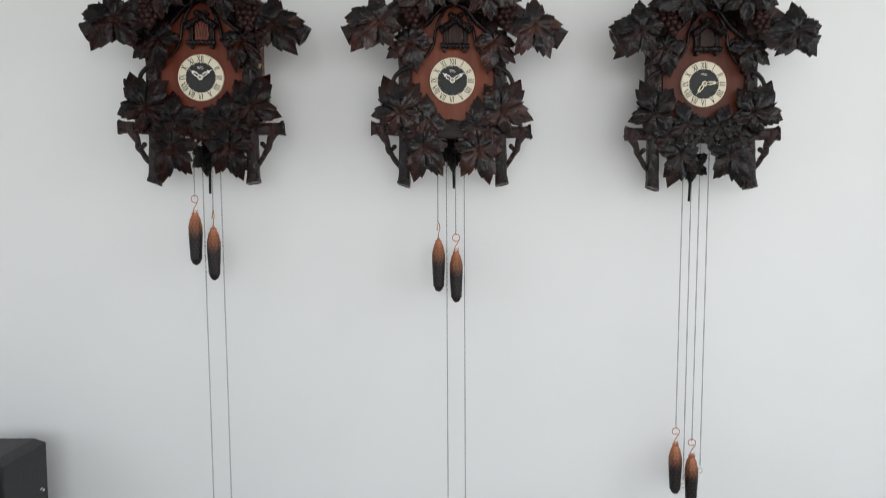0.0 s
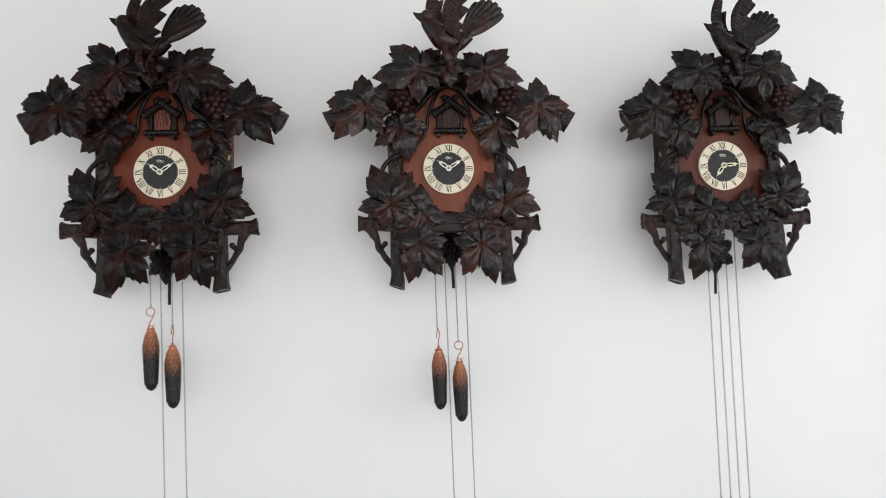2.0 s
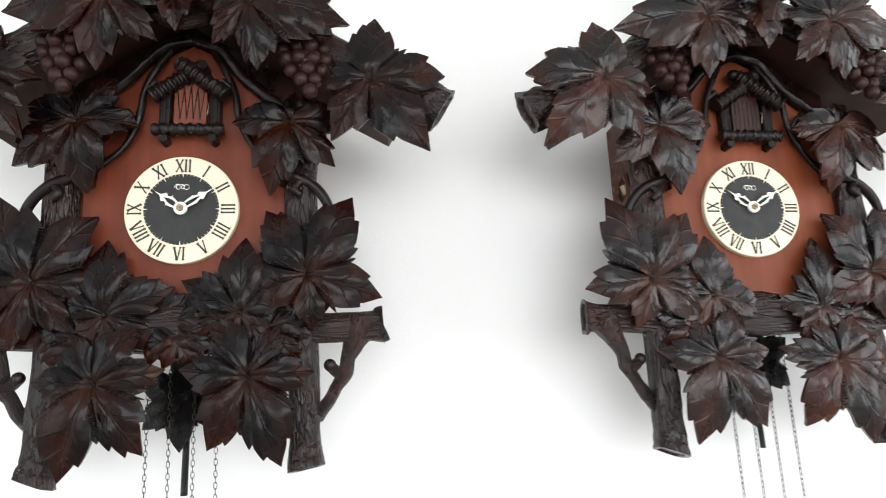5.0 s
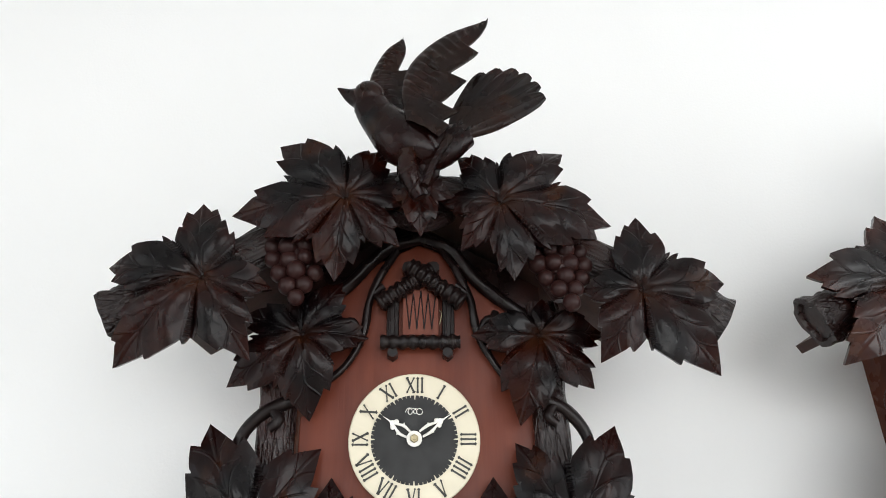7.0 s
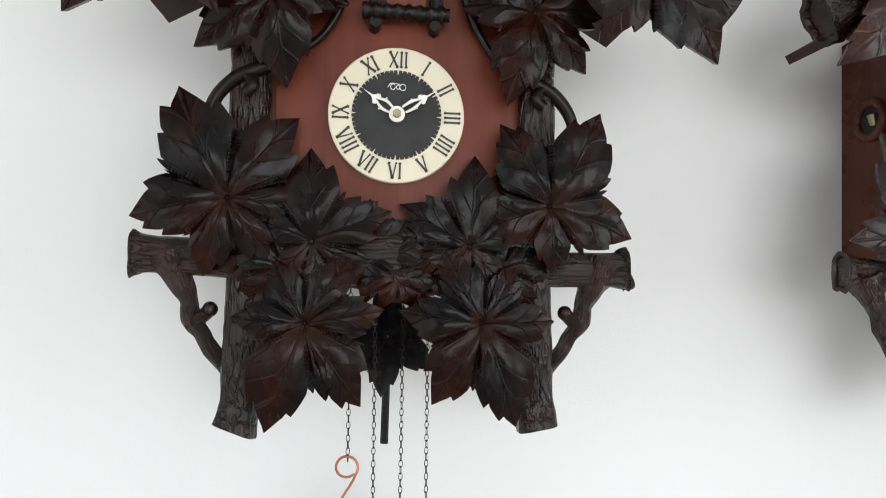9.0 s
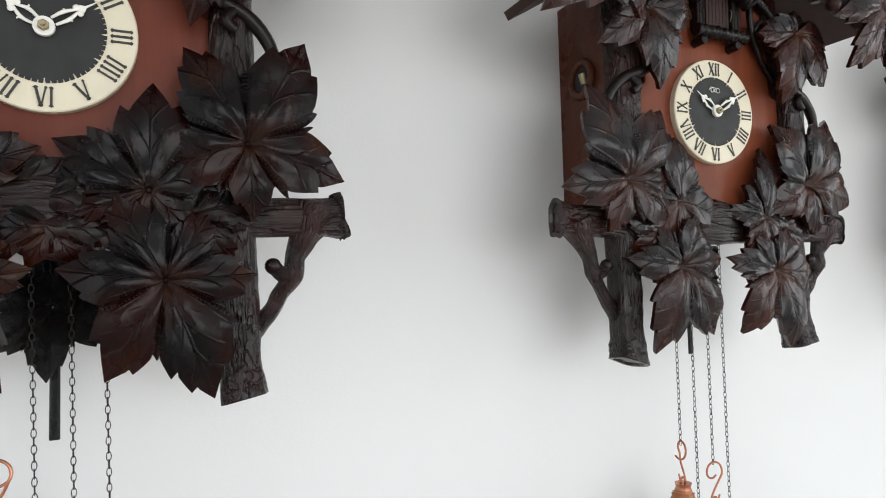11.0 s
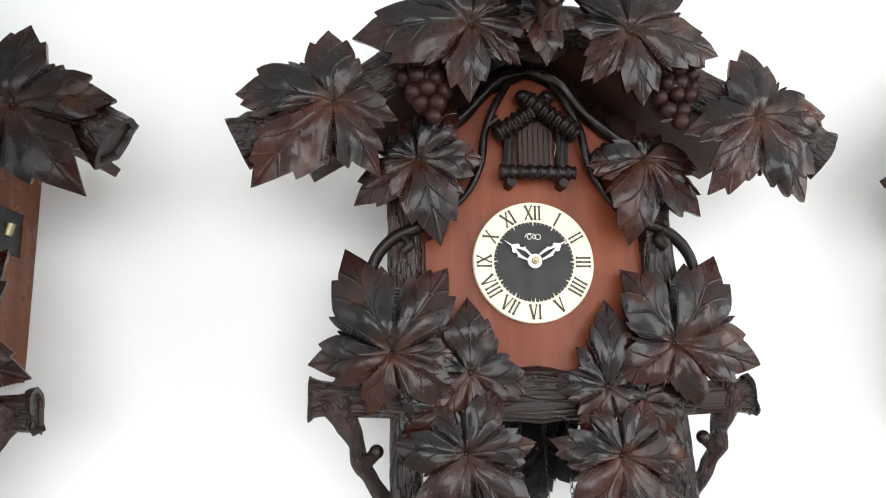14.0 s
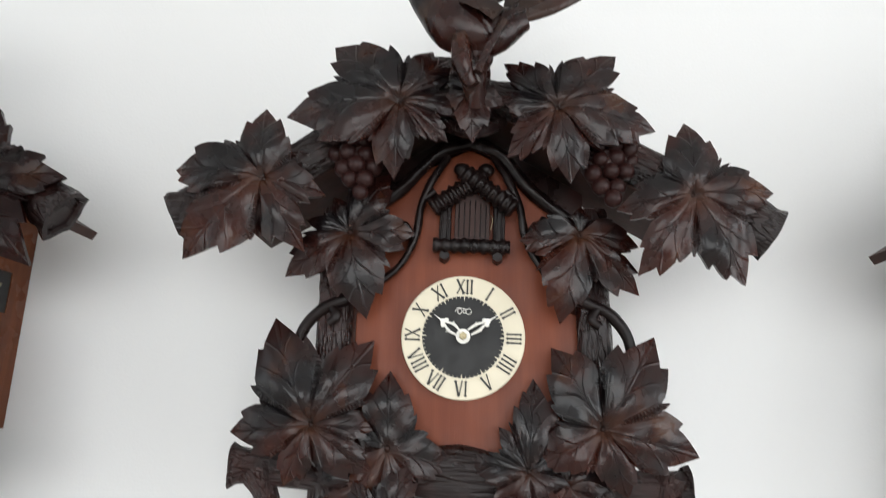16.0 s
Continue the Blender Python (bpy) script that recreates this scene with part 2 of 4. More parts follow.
MAT_NUMERAL = plain("numeral_print", (0.022, 0.020, 0.015), 0.45)
MAT_WHITE = plain("white_plastic", (0.83, 0.81, 0.75), 0.38, vary=0.04)
MAT_CREAM = plain("cream_plastic", (0.80, 0.75, 0.56), 0.38, vary=0.04)
MAT_BRASS = plain("brass", (0.34, 0.29, 0.18), 0.42, 1.0)
MAT_STEEL = plain("dark_chain_metal", (0.055, 0.050, 0.043), 0.42, 1.0)
MAT_COPPER = plain("copper_wire", (0.52, 0.22, 0.13), 0.36, 1.0)
MAT_CONE = cone_metal()
MAT_WALL = wall_paint("white_wall_paint", (0.80, 0.805, 0.80))
MAT_CEIL = wall_paint("ceiling_paint", (0.82, 0.82, 0.81))
# unseen floor, made pale so that it bounces light into the wall shadows
MAT_FLOOR = plain_wood("pale_bounce_floor", (0.60, 0.56, 0.51), (0.50, 0.46, 0.41), 0.45, 4.0, (0.4, 5, 5))
MAT_BOX = plain("black_vinyl", (0.011, 0.012, 0.013), 0.5, vary=0.25, scale=120)
MAT_BOX_EDGE = plain("black_plastic_edge", (0.018, 0.019, 0.019), 0.42, vary=0.2, scale=90)


# ---- mesh helpers ----
class Geo:
    """Vertices, faces, smooth flags and leaf coordinates of one mesh."""

    def __init__(self):
        self.v, self.f, self.s, self.uv = [], [], [], []

    def add(self, verts, faces, smooth=True, uv=None):
        n = len(self.v)
        self.v += [tuple(p) for p in verts]
        self.uv += list(uv) if uv else [(0.1, 0.5)] * len(verts)
        self.f += [tuple(i + n for i in f) for f in faces]
        self.s += [smooth] * len(faces)
        return self

    def mesh(self, name, mat):
        me = bpy.data.meshes.new(name)
        me.from_pydata(self.v, [], self.f)
        me.polygons.foreach_set("use_smooth", self.s)
        layer = me.uv_layers.new(name="along")
        idx = np.zeros(len(me.loops), dtype=np.int32)
        me.loops.foreach_get("vertex_index", idx)
        layer.data.foreach_set("uv", np.array(self.uv, dtype=np.float32)[idx].ravel())
        me.materials.append(mat)
        me.update()
        return me


def part(name, geo, mat, parent=None, label="", at=(0, 0, 0)):
    """Links a mesh as ONE object under a thing or a part."""
    me = geo.mesh(name, mat) if isinstance(geo, Geo) else geo
    ob = new(name, me)
    ob.parent = parent
    ob.location = at
    if label:
        tagged(ob, label)
    return ob


def block(g, x0, x1, y0, y1, z0, z1, bevel=0.0):
    """A box with chamfered edges."""
    bm = bmesh.new()
    bmesh.ops.create_cube(bm, size=1)
    for v in bm.verts:
        v.co = Vector((x0 + (v.co.x + 0.5) * (x1 - x0), y0 + (v.co.y + 0.5) * (y1 - y0), z0 + (v.co.z + 0.5) * (z1 - z0)))
    if bevel:
        bmesh.ops.bevel(bm, geom=bm.edges[:], offset=bevel, segments=2, affect="EDGES", profile=0.5)
    bmesh.ops.recalc_face_normals(bm, faces=bm.faces)
    bm.verts.index_update()
    g.add([v.co for v in bm.verts], [[v.index for v in f.verts] for f in bm.faces], False)
    bm.free()
    return g


def prism(g, outline, y0, y1, bevel=0.0):
    """An outline in x, z made solid from y0 (front) to y1 (back)."""
    bm = bmesh.new()
    face = bm.faces.new([bm.verts.new((x, y0, z)) for x, z in outline])
    ext = bmesh.ops.extrude_face_region(bm, geom=[face])
    for e in ext["geom"]:
        if isinstance(e, bmesh.types.BMVert):
            e.co.y = y1
    if bevel:
        rim = [e for e in bm.edges if abs(e.verts[0].co.y - y0) < 1e-6 and abs(e.verts[1].co.y - y0) < 1e-6]
        bmesh.ops.bevel(bm, geom=rim, offset=bevel, segments=2, affect="EDGES", profile=0.5)
    bmesh.ops.recalc_face_normals(bm, faces=bm.faces)
    bm.verts.index_update()
    g.add([v.co for v in bm.verts], [[v.index for v in f.verts] for f in bm.faces], False)
    bm.free()
    return g


def glide(points, n):
    """n + 1 points on a smooth curve through the points."""
    p = [Vector(q) for q in points]
    p = [p[0] * 2 - p[1]] + p + [p[-1] * 2 - p[-2]]
    out = []
    for i in range(n + 1):
        s = i / n * (len(p) - 3)
        k = min(int(s), len(p) - 4)
        t = s - k
        a, b, c, d = p[k:k + 4]
        out.append(0.5 * (2 * b + (c - a) * t + (2 * a - 5 * b + 4 * c - d) * t * t + (3 * b - a - 3 * c + d) * t ** 3))
    return out


def tube(g, points, radii, n=16, seg=12, rough=0.0, twist=0.0, flat=1.0, cap=True, rim=0.0, seed=0.0, square=False, slant=0.0):
    """A log, twig or wire along points; radii at even steps; rough: bark depth against the radius; rim: raised cut end."""
    path = glide(points, n) if len(points) > 2 else [Vector(points[0]).lerp(Vector(points[1]), i / n) for i in range(n + 1)]
    verts, uv = [], []
    side = None
    for i, c in enumerate(path):
        way = (path[min(i + 1, n)] - path[max(i - 1, 0)]).normalized()
        if side is None:
            side = way.cross(Vector((0, 1, 0)))
            if side.length < 0.1:
                side = way.cross(Vector((1, 0, 0)))
        side = (side - way * side.dot(way)).normalized()
        up = way.cross(side)
        s = i / n * (len(radii) - 1)
        k = min(int(s), len(radii) - 2)
        r0 = radii[k] + (radii[k + 1] - radii[k]) * (s - k)
        for j in range(seg):
            a = 2 * math.pi * j / seg
            r = r0
            if square:
                r *= 0.94 * (math.cos(a) ** 4 + math.sin(a) ** 4) ** -0.25
            if rough:
                q = Vector((math.cos(a) * 2.6 + seed, math.sin(a) * 2.6, i / n * 6 + seed))
                r *= 1 + rough * (noise.noise(q) + 0.6 * noise.noise(q * 2.7)) + rough * 0.5 * math.cos(a * 5 + twist * i)
            off = (side * math.cos(a) + up * math.sin(a) * flat) * r
            verts.append(c + off + way * off.x * slant * (i / n) ** 6)
            uv.append((i / n, j / seg))
    faces = [(i * seg + j, i * seg + (j + 1) % seg, (i + 1) * seg + (j + 1) % seg, (i + 1) * seg + j) for i in range(n) for j in range(seg)]
    g.add(verts, faces, True, uv)
    if cap:
        for i, sgn in ((0, -1), (n, 1)):
            way = (path[min(i + 1, n)] - path[max(i - 1, 0)]).normalized() * sgn
            ring = [Vector(v) for v in verts[i * seg:(i + 1) * seg]]
            c = path[i]
            dish = [c + (v - c) * 0.78 for v in ring]
            inner = [c + (v - c) * 0.7 - way * rim for v in ring]
            cv = ring + dish + inner + [c - way * rim]
            cf = [(j, (j + 1) % seg, seg + (j + 1) % seg, seg + j) for j in range(seg)]
            cf += [(seg + j, seg + (j + 1) % seg, 2 * seg + (j + 1) % seg, 2 * seg + j) for j in range(seg)]
            cf += [(2 * seg + j, 2 * seg + (j + 1) % seg, 3 * seg) for j in range(seg)]
            g.add(cv, cf if sgn > 0 else [f[::-1] for f in cf], False)
    return g


def ball(g, c, r, n=10, m=7, squash=(1, 1, 1)):
    verts = [(c[0], c[1], c[2] + r * squash[2])]
    for i in range(1, m):
        a = math.pi * i / m
        verts += [(c[0] + r * squash[0] * math.sin(a) * math.cos(2 * math.pi * j / n), c[1] + r * squash[1] * math.sin(a) * math.sin(2 * math.pi * j / n), c[2] + r * squash[2] * math.cos(a)) for j in range(n)]
    verts.append((c[0], c[1], c[2] - r * squash[2]))
    faces = [(0, 1 + j, 1 + (j + 1) % n) for j in range(n)]
    for i in range(m - 2):
        faces += [(1 + i * n + j, 1 + (i + 1) * n + j, 1 + (i + 1) * n + (j + 1) % n, 1 + i * n + (j + 1) % n) for j in range(n)]
    last = len(verts) - 1
    faces += [(last, 1 + (m - 2) * n + (j + 1) % n, 1 + (m - 2) * n + j) for j in range(n)]
    return g.add(verts, faces)


def disc(g, r, y0, y1, n=72, bevel=0.001):
    """A round plate facing the viewer, its front at y0."""
    rings = [(0.0, y0), (r - bevel, y0), (r, y0 + bevel), (r, y1)]
    verts = [(0, y0, 0)]
    for rr, y in rings[1:]:
        verts += [(rr * math.sin(2 * math.pi * j / n), y, rr * math.cos(2 * math.pi * j / n)) for j in range(n)]
    faces = [(0, 1 + j, 1 + (j + 1) % n) for j in range(n)]
    for i in range(2):
        faces += [(1 + i * n + j, 1 + (i + 1) * n + j, 1 + (i + 1) * n + (j + 1) % n, 1 + i * n + (j + 1) % n) for j in range(n)]
    return g.add(verts, faces, False)


# ---- carved pieces ----
def leaf_geo(lobes, reach, seed, thick=0.006, swell=0.15):
    """A carved vine leaf: lobes are (degrees, millimetres) from the middle; every lobe swells, is toothed and ends in a point.
    reach: length of the boss behind it, that joins it to the wood."""
    rng = random.Random(seed)
    lobes = sorted(lobes)
    count = len(lobes)
    depth_of = [rng.uniform(0.88, 1.04) for _ in lobes]     # how deep each notch is cut
    edge = []                                   # angle, radius, lobe coordinate, lobe length
    for i, (a, length) in enumerate(lobes):
        length *= 0.00102
        for side in (-1, 1):
            b, blen = lobes[(i + side) % count]
            gap = ((b - a) * side) % 360 or 360
            gap = min(gap, 150)
            half = radians(gap * length / (length + blen * 0.001))
            low = (0.655 - 0.0016 * gap) * (0.6 * min(length, blen * 0.001) + 0.2 * (length + blen * 0.001)) * depth_of[i if side > 0 else i - 1]
            nx, nw = low * math.cos(half), low * math.sin(half)
            sx = max(0.46 * length, nx + 0.06 * length)
            sw = min(0.322 * length, sx * math.tan(min(half, 1.2)) * 0.90)

            def flank(q, push):
                """A place on the flank of the lobe: notch, shoulder, tip."""
                if q < 0.4:
                    w = q / 0.4
                    x, y = nx + (sx - nx) * w, nw + (sw - nw) * w
                    out = 0.02 * length * math.sin(math.pi * w)
                else:
                    w = (q - 0.4) / 0.6
                    x, y = sx + (length - sx) * w, sw * (1 - w)
                    out = 0.030 * length * math.sin(math.pi * w) * (1.0 - 0.6 * w)
                x, y = x + (out * 0.45 + push * 0.75), max(0.0, y + out * 0.9 + push * 0.75)
                turn = math.atan2(y, x)
                return (a + side * math.degrees(turn), math.hypot(x, y), side * min(1.0, turn / half), length)

            stops = ((0.0, 0.40, 0.70), (0.0, 0.36, 0.58, 0.79), (0.0, 0.30, 0.62))[rng.choice((0, 1, 2, 0))] if length > 0.05 else (0.0, 0.45)
            row = []
            for k, q0 in enumerate(stops):
                q1 = stops[k + 1] if k + 1 < len(stops) else 1.0
                last = k + 1 == len(stops)
                bite = 0.0 if last else length * rng.uniform(0.035, 0.085)
                for f in (0.0, 0.22, 0.5, 0.78, 1.0):
                    q = q0 + (q1 - q0) * f + (0.02 if f == 0.0 and k else 0.0)
                    row.append(flank(q, bite * f ** 0.75 - 0.008 * length * (f == 0.0 and k > 0)))
            if side > 0:
                row = row[::-1][1:]
            edge += row[:-1] if side > 0 else row
    # the shared notch of two lobes is kept once
    n = len(edge)
    steps = (0.0, 0.10, 0.2, 0.31, 0.43, 0.55, 0.67, 0.79, 0.9, 1.0)
    verts, uv = [], []
    for t in steps[1:]:
        for a, r, d, length in edge:
            x, z = r * t * math.cos(radians(a)), r * t * math.sin(radians(a))
            ad = abs(d)
            rho = min(1.0, r * t / length)
            dome = math.sin(math.pi * (0.05 + 0.83 * min(1.0, rho) ** 0.62)) * (1 - 0.2 * rho ** 4)
            fade = min(1.0, max(0.0, (rho - 0.04) / 0.3))
            fade = fade * fade * (3 - 2 * fade)
            y = length * swell * dome * (1 - fade * (0.42 * ad ** 3 + 0.10 * math.exp(-(ad / 0.10) ** 2)))
            y -= length * 0.10 * rho ** 3 * (1 - 0.4 * ad * ad)
            y += length * 0.022 * math.sin(rho * 9 + ad * ad * 4 + d * 1.5 + seed) * rho * (1 - t) * 2 + length * 0.05 * max(0.0, t - 0.75) * math.sin(d * 7 + seed) + 0.0030 * noise.noise(Vector((x * 55, z * 55, seed))) + 0.0056 * noise.noise(Vector((x * 22, z * 22, seed + 5)))
            verts.append((x, -y, z))
            uv.append((rho, d))
    top = [(0.0, 0.003, 0.0)] + verts
    faces = [(0, 1 + (j + 1) % n, 1 + j) for j in range(n)]
    for i in range(len(steps) - 2):
        faces += [(1 + i * n + j, 1 + i * n + (j + 1) % n, 1 + (i + 1) * n + (j + 1) % n, 1 + (i + 1) * n + j) for j in range(n)]
    g = Geo().add(top, faces, True, [(0.0, 0.5)] + uv)
    rim = verts[-n:]
    back = [(x * 0.97, y + thick, z * 0.97) for x, y, z in rim]
    g.add(rim + back, [(j, (j + 1) % n, n + (j + 1) % n, n + j) for j in range(n)], False, [(0.97, 0.6)] * (2 * n))
    g.add(back + [(0, thick + 0.006, 0)], [(j, (j + 1) % n, n) for j in range(n)], False, [(0.97, 0.6)] * (n + 1))
    ball(g, (0, 0.0015, 0), 0.0036, 8, 5)
    if reach > 0.004:
        tube(g, [(0, 0.008, 0), (0, 0.008 + reach, -0.002)], [0.02, 0.024], 3, 10, 0.1)
    return g


def vine_leaf(clock, x, z, depth, lobes, name="vine_leaf", reach=0.0, swell=0.15):
    seed = round(abs(x * 1000) + abs(z * 313) + depth * 77, 2)
    g = leaf_geo(lobes, reach, seed, swell=swell)
    return part(name, g, clock["leaf"], clock["root"], at=clock["at"](x, z, depth))


def feather(g, a, b, width, y0, y1, thick=0.004, blunt=0.35, base=0.72):
    """A carved feather from a to b (x, z), with a quill ridge."""
    a, b = Vector((a[0], y0, a[1])), Vector((b[0], y1, b[1]))
    way = b - a
    side = Vector((-way.z, 0, way.x)).normalized()
    n = 12
    verts, uv = [], []
    for i in range(n + 1):
        t = i / n
        w = width * (math.sin(math.pi * min(1, 0.22 + t * (1 - 0.22) * 0.985)) ** blunt if t > 0.45 else base + (1 - base) * math.sin(math.pi * t / 0.9))
        c = a + way * t
        for q, h in ((-1, 0), (-0.55, 0.8), (-0.08, 0.75), (0, 1.25), (0.08, 0.75), (0.55, 0.8), (1, 0)):
            ripple = 0.0009 * math.sin(t * 70 + abs(q) * 6) * (0.2 < abs(q) < 0.9)
            verts.append(c + side * q * w * 0.5 + Vector((0, -thick * h * 0.6 - ripple, 0)))
            uv.append((0.1, 0.5))
    m = 7
    front = len(verts)
    verts += [Vector(v) * 1.0 + Vector((0, thick * (1.2 if (k % m) not in (0, 6) else 0.5), 0)) for k, v in enumerate(verts)]
    faces = [(i * m + j, i * m + j + 1, (i + 1) * m + j + 1, (i + 1) * m + j) for i in range(n) for j in range(m - 1)]
    faces += [tuple(front + k for k in f[::-1]) for f in faces]
    for i in range(n):
        for j in (0, m - 1):
            faces.append((i * m + j, (i + 1) * m + j, front + (i + 1) * m + j, front + i * m + j))
    return g.add(verts, faces, True, uv * 2)


def carved_wing(g, lead, trail, teeth, y0, y1):
    """A raised wing: a smooth leading edge, a trailing edge of feather tips, rows of slanting chisel cuts between."""
    n, m = 110, 17
    front = glide([Vector((x, 0, z)) for x, z in lead], n)
    rear = glide([Vector((x, 0, z)) for x, z in trail], n)
    verts = []
    for i in range(n + 1):
        t = i / n
        saw = (t * teeth) % 1.0 if t < 0.999 else 0.0
        for j in range(m):
            w = j / (m - 1)
            p = Vector(front[i]).lerp(Vector(rear[i]), w * (1 - 0.34 * (1 - saw) * (0.12 < t < 0.96)))
            cuts = 0.0014 * math.sin(t * 105 + w * 9) * math.sin(math.pi * min(1.0, w * 1.4)) * (t > 0.2)
            rib = 0.0014 * abs(math.sin(w * math.pi * 2.5)) * min(1.0, 2 * (1 - t))
            p.y = y0 + (y1 - y0) * t - 0.0045 * math.sin(math.pi * w) * (1 - 0.6 * t) - cuts - rib
            verts.append(p)
    k = len(verts)
    verts += [v + Vector((0, 0.006 if 0 < q % m < m - 1 else 0.0025, 0)) for q, v in enumerate(verts)]
    faces = [(i * m + j, i * m + j + 1, (i + 1) * m + j + 1, (i + 1) * m + j) for i in range(n) for j in range(m - 1)]
    faces += [tuple(k + q for q in f[::-1]) for f in faces]
    for i in range(n):
        for j in (0, m - 1):
            faces.append((i * m + j, (i + 1) * m + j, k + (i + 1) * m + j, k + i * m + j))
    return g.add(verts, faces, True, [(0.1, 0.5)] * len(verts))


def carved_bird(clock, dx, dz, depth, slim=1.0):
    g = Geo()
    # body from beak to rump, then the wings, the tail fan and the perch
    tube(g, [(-0.077, 0, 0.347), (-0.064, 0, 0.338), (-0.048, 0, 0.331), (-0.031, 0, 0.307), (-0.008, 0, 0.285), (0.022, 0, 0.275), (0.056, 0, 0.290)],
         [0.0010, 0.0080, 0.0165, 0.0215, 0.0300, 0.0255, 0.013], 26, 16, 0.03, flat=0.75)
    ball(g, (-0.044, -0.003, 0.336), 0.0165, 14, 9, (1, 0.8, 0.95))
    ball(g, (-0.050, -0.0145, 0.3375), 0.0036, 8, 6)
    carved_wing(g, [(-0.014, 0.316), (-0.042, 0.345), (-0.045, 0.375), (-0.030, 0.414), (-0.0105, 0.436)], [(0.012, 0.312), (-0.001, 0.350), (-0.0015, 0.385), (-0.0035, 0.410), (-0.0105, 0.436)], 2, 0.008, 0.026)
    carved_wing(g, [(-0.006, 0.292), (-0.010, 0.335), (0.002, 0.376), (0.036, 0.415), (0.084, 0.443)], [(0.026, 0.272), (0.047, 0.306), (0.057, 0.350), (0.071, 0.392), (0.084, 0.443)], 4, -0.022, 0.004)
    for k in range(6):
        a = radians(69 - 7.4 * k)
        ln = 0.102 + 0.013 * k / 5 + 0.014 * math.sin(math.pi * k / 5)
        feather(g, (0.040, 0.280 + 0.001 * k), (0.040 + ln * math.cos(a), 0.280 + ln * math.sin(a)), 0.029, 0.0 - 0.0008 * k, 0.012 - 0.0015 * k, blunt=0.32, base=0.4)
    # short chisel cuts on breast and rump
    for k in range(7):
        x, z = 0.030 + 0.007 * (k % 4), 0.272 + 0.009 * (k // 4) + 0.003 * (k % 4)
        tube(g, [(x, -0.0185, z), (x + 0.004, -0.0195, z + 0.003), (x + 0.006, -0.0175, z + 0.007)], [0.0006, 0.0016, 0.0006], 6, 6)
    tube(g, [(0.010, 0.006, 0.272), (0.009, 0.012, 0.250), (0.010, 0.034, 0.212)], [0.018, 0.016, 0.009], 10, 12, 0.22)
    tube(g, [(-0.004, -0.010, 0.262), (-0.002, -0.014, 0.236), (0.008, -0.012, 0.212)], [0.009, 0.011, 0.007], 8, 10, 0.2)
    tube(g, [(0.036, -0.016, 0.276), (0.022, -0.022, 0.246), (0.012, -0.024, 0.218)], [0.0048, 0.0036, 0.0042], 8, 8, 0.1)
    g.v = [(x * slim, y, z) for x, y, z in g.v]
    return part("carved_bird", g, clock["leaf"], clock["root"], "dark carved wooden bird with raised wings", clock["at"](dx, dz, depth))


def numeral_geo(text, size):
    """Roman figure from tapered strokes with small pointed feet."""
    g = Geo()
    widths = {"I": 0.30, "V": 0.62, "X": 0.66}
    total = sum(widths[c] for c in text)
    x = -total / 2

    def stroke(x0, z0, x1, z1, w):
        d = Vector((x1 - x0, z1 - z0)).normalized()
        nx, nz = -d.y * w / 2, d.x * w / 2
        out = [(x0 + nx * 1.9 + d.x * 0.03, z0 + nz * 1.9 + d.y * 0.03), (x0 - d.x * 0.05, z0 - d.y * 0.05), (x0 - nx * 1.9 + d.x * 0.03, z0 - nz * 1.9 + d.y * 0.03), (x0 - nx + d.x * 0.1, z0 - nz + d.y * 0.1),
               (x1 - nx - d.x * 0.1, z1 - nz - d.y * 0.1), (x1 - nx * 1.9 - d.x * 0.03, z1 - nz * 1.9 - d.y * 0.03), (x1 + d.x * 0.05, z1 + d.y * 0.05), (x1 + nx * 1.9 - d.x * 0.03, z1 + nz * 1.9 - d.y * 0.03),
               (x1 + nx - d.x * 0.1, z1 + nz - d.y * 0.1), (x0 + nx + d.x * 0.1, z0 + nz + d.y * 0.1)]
        prism(g, [(p * size, q * size) for p, q in out], -0.0006, 0.0)

    for c in text:
        w = widths[c]
        m = x + w / 2
        if c == "I":
            stroke(m, -0.5, m, 0.5, 0.12)
        elif c == "V":
            stroke(m - 0.24, 0.5, m, -0.5, 0.135)
            stroke(m + 0.22, 0.5, m + 0.02, -0.5, 0.08)
        else:
            stroke(m - 0.25, 0.5, m + 0.25, -0.5, 0.135)
            stroke(m + 0.23, 0.5, m - 0.23, -0.5, 0.08)
        x += w
    return g


NUMERALS = [(k, numeral_geo(t, 0.0150).mesh("numeral", MAT_NUMERAL)) for k, t in enumerate("XII I II III IIII V VI VII VIII IX X XI".split())]


def clock_pointer(name, length, turn, y, dial, mat, wide):
    """A pierced fretwork pointer: hub, two curved limbs, a trefoil and a blade."""
    g = Geo()
    prism(g, [(0.0075 * math.sin(k * math.pi / 12), 0.0075 * math.cos(k * math.pi / 12)) for k in range(24)], y, y + 0.0012)
    a, b = length * 0.22, length * 0.62
    for s in (-1, 1):
        tube(g, [(s * 0.003, y, a * 0.8), (s * wide, y, (a + b) * 0.48), (s * wide * 0.25, y, b)], [0.0011, 0.0017, 0.0010], 8, 6, flat=0.5)
        tube(g, [(s * wide * 0.9, y, (a + b) * 0.5), (s * wide * 1.7, y, (a + b) * 0.52)], [0.0015, 0.0005], 3, 6, flat=0.5)
        ball(g, (s * wide * 0.75, y, b), 0.0026, 8, 5, (1, 0.3, 1))
    prism(g, [(-0.0016, b), (-0.0032, b + length * 0.07), (-0.0008, b + length * 0.14), (0, length), (0.0008, b + length * 0.14), (0.0032, b + length * 0.07), (0.0016, b)], y - 0.0004, y + 0.0008)
    ob = part(name, g, mat, dial)
    ob.rotation_euler = (0, radians(turn), 0)
    return ob


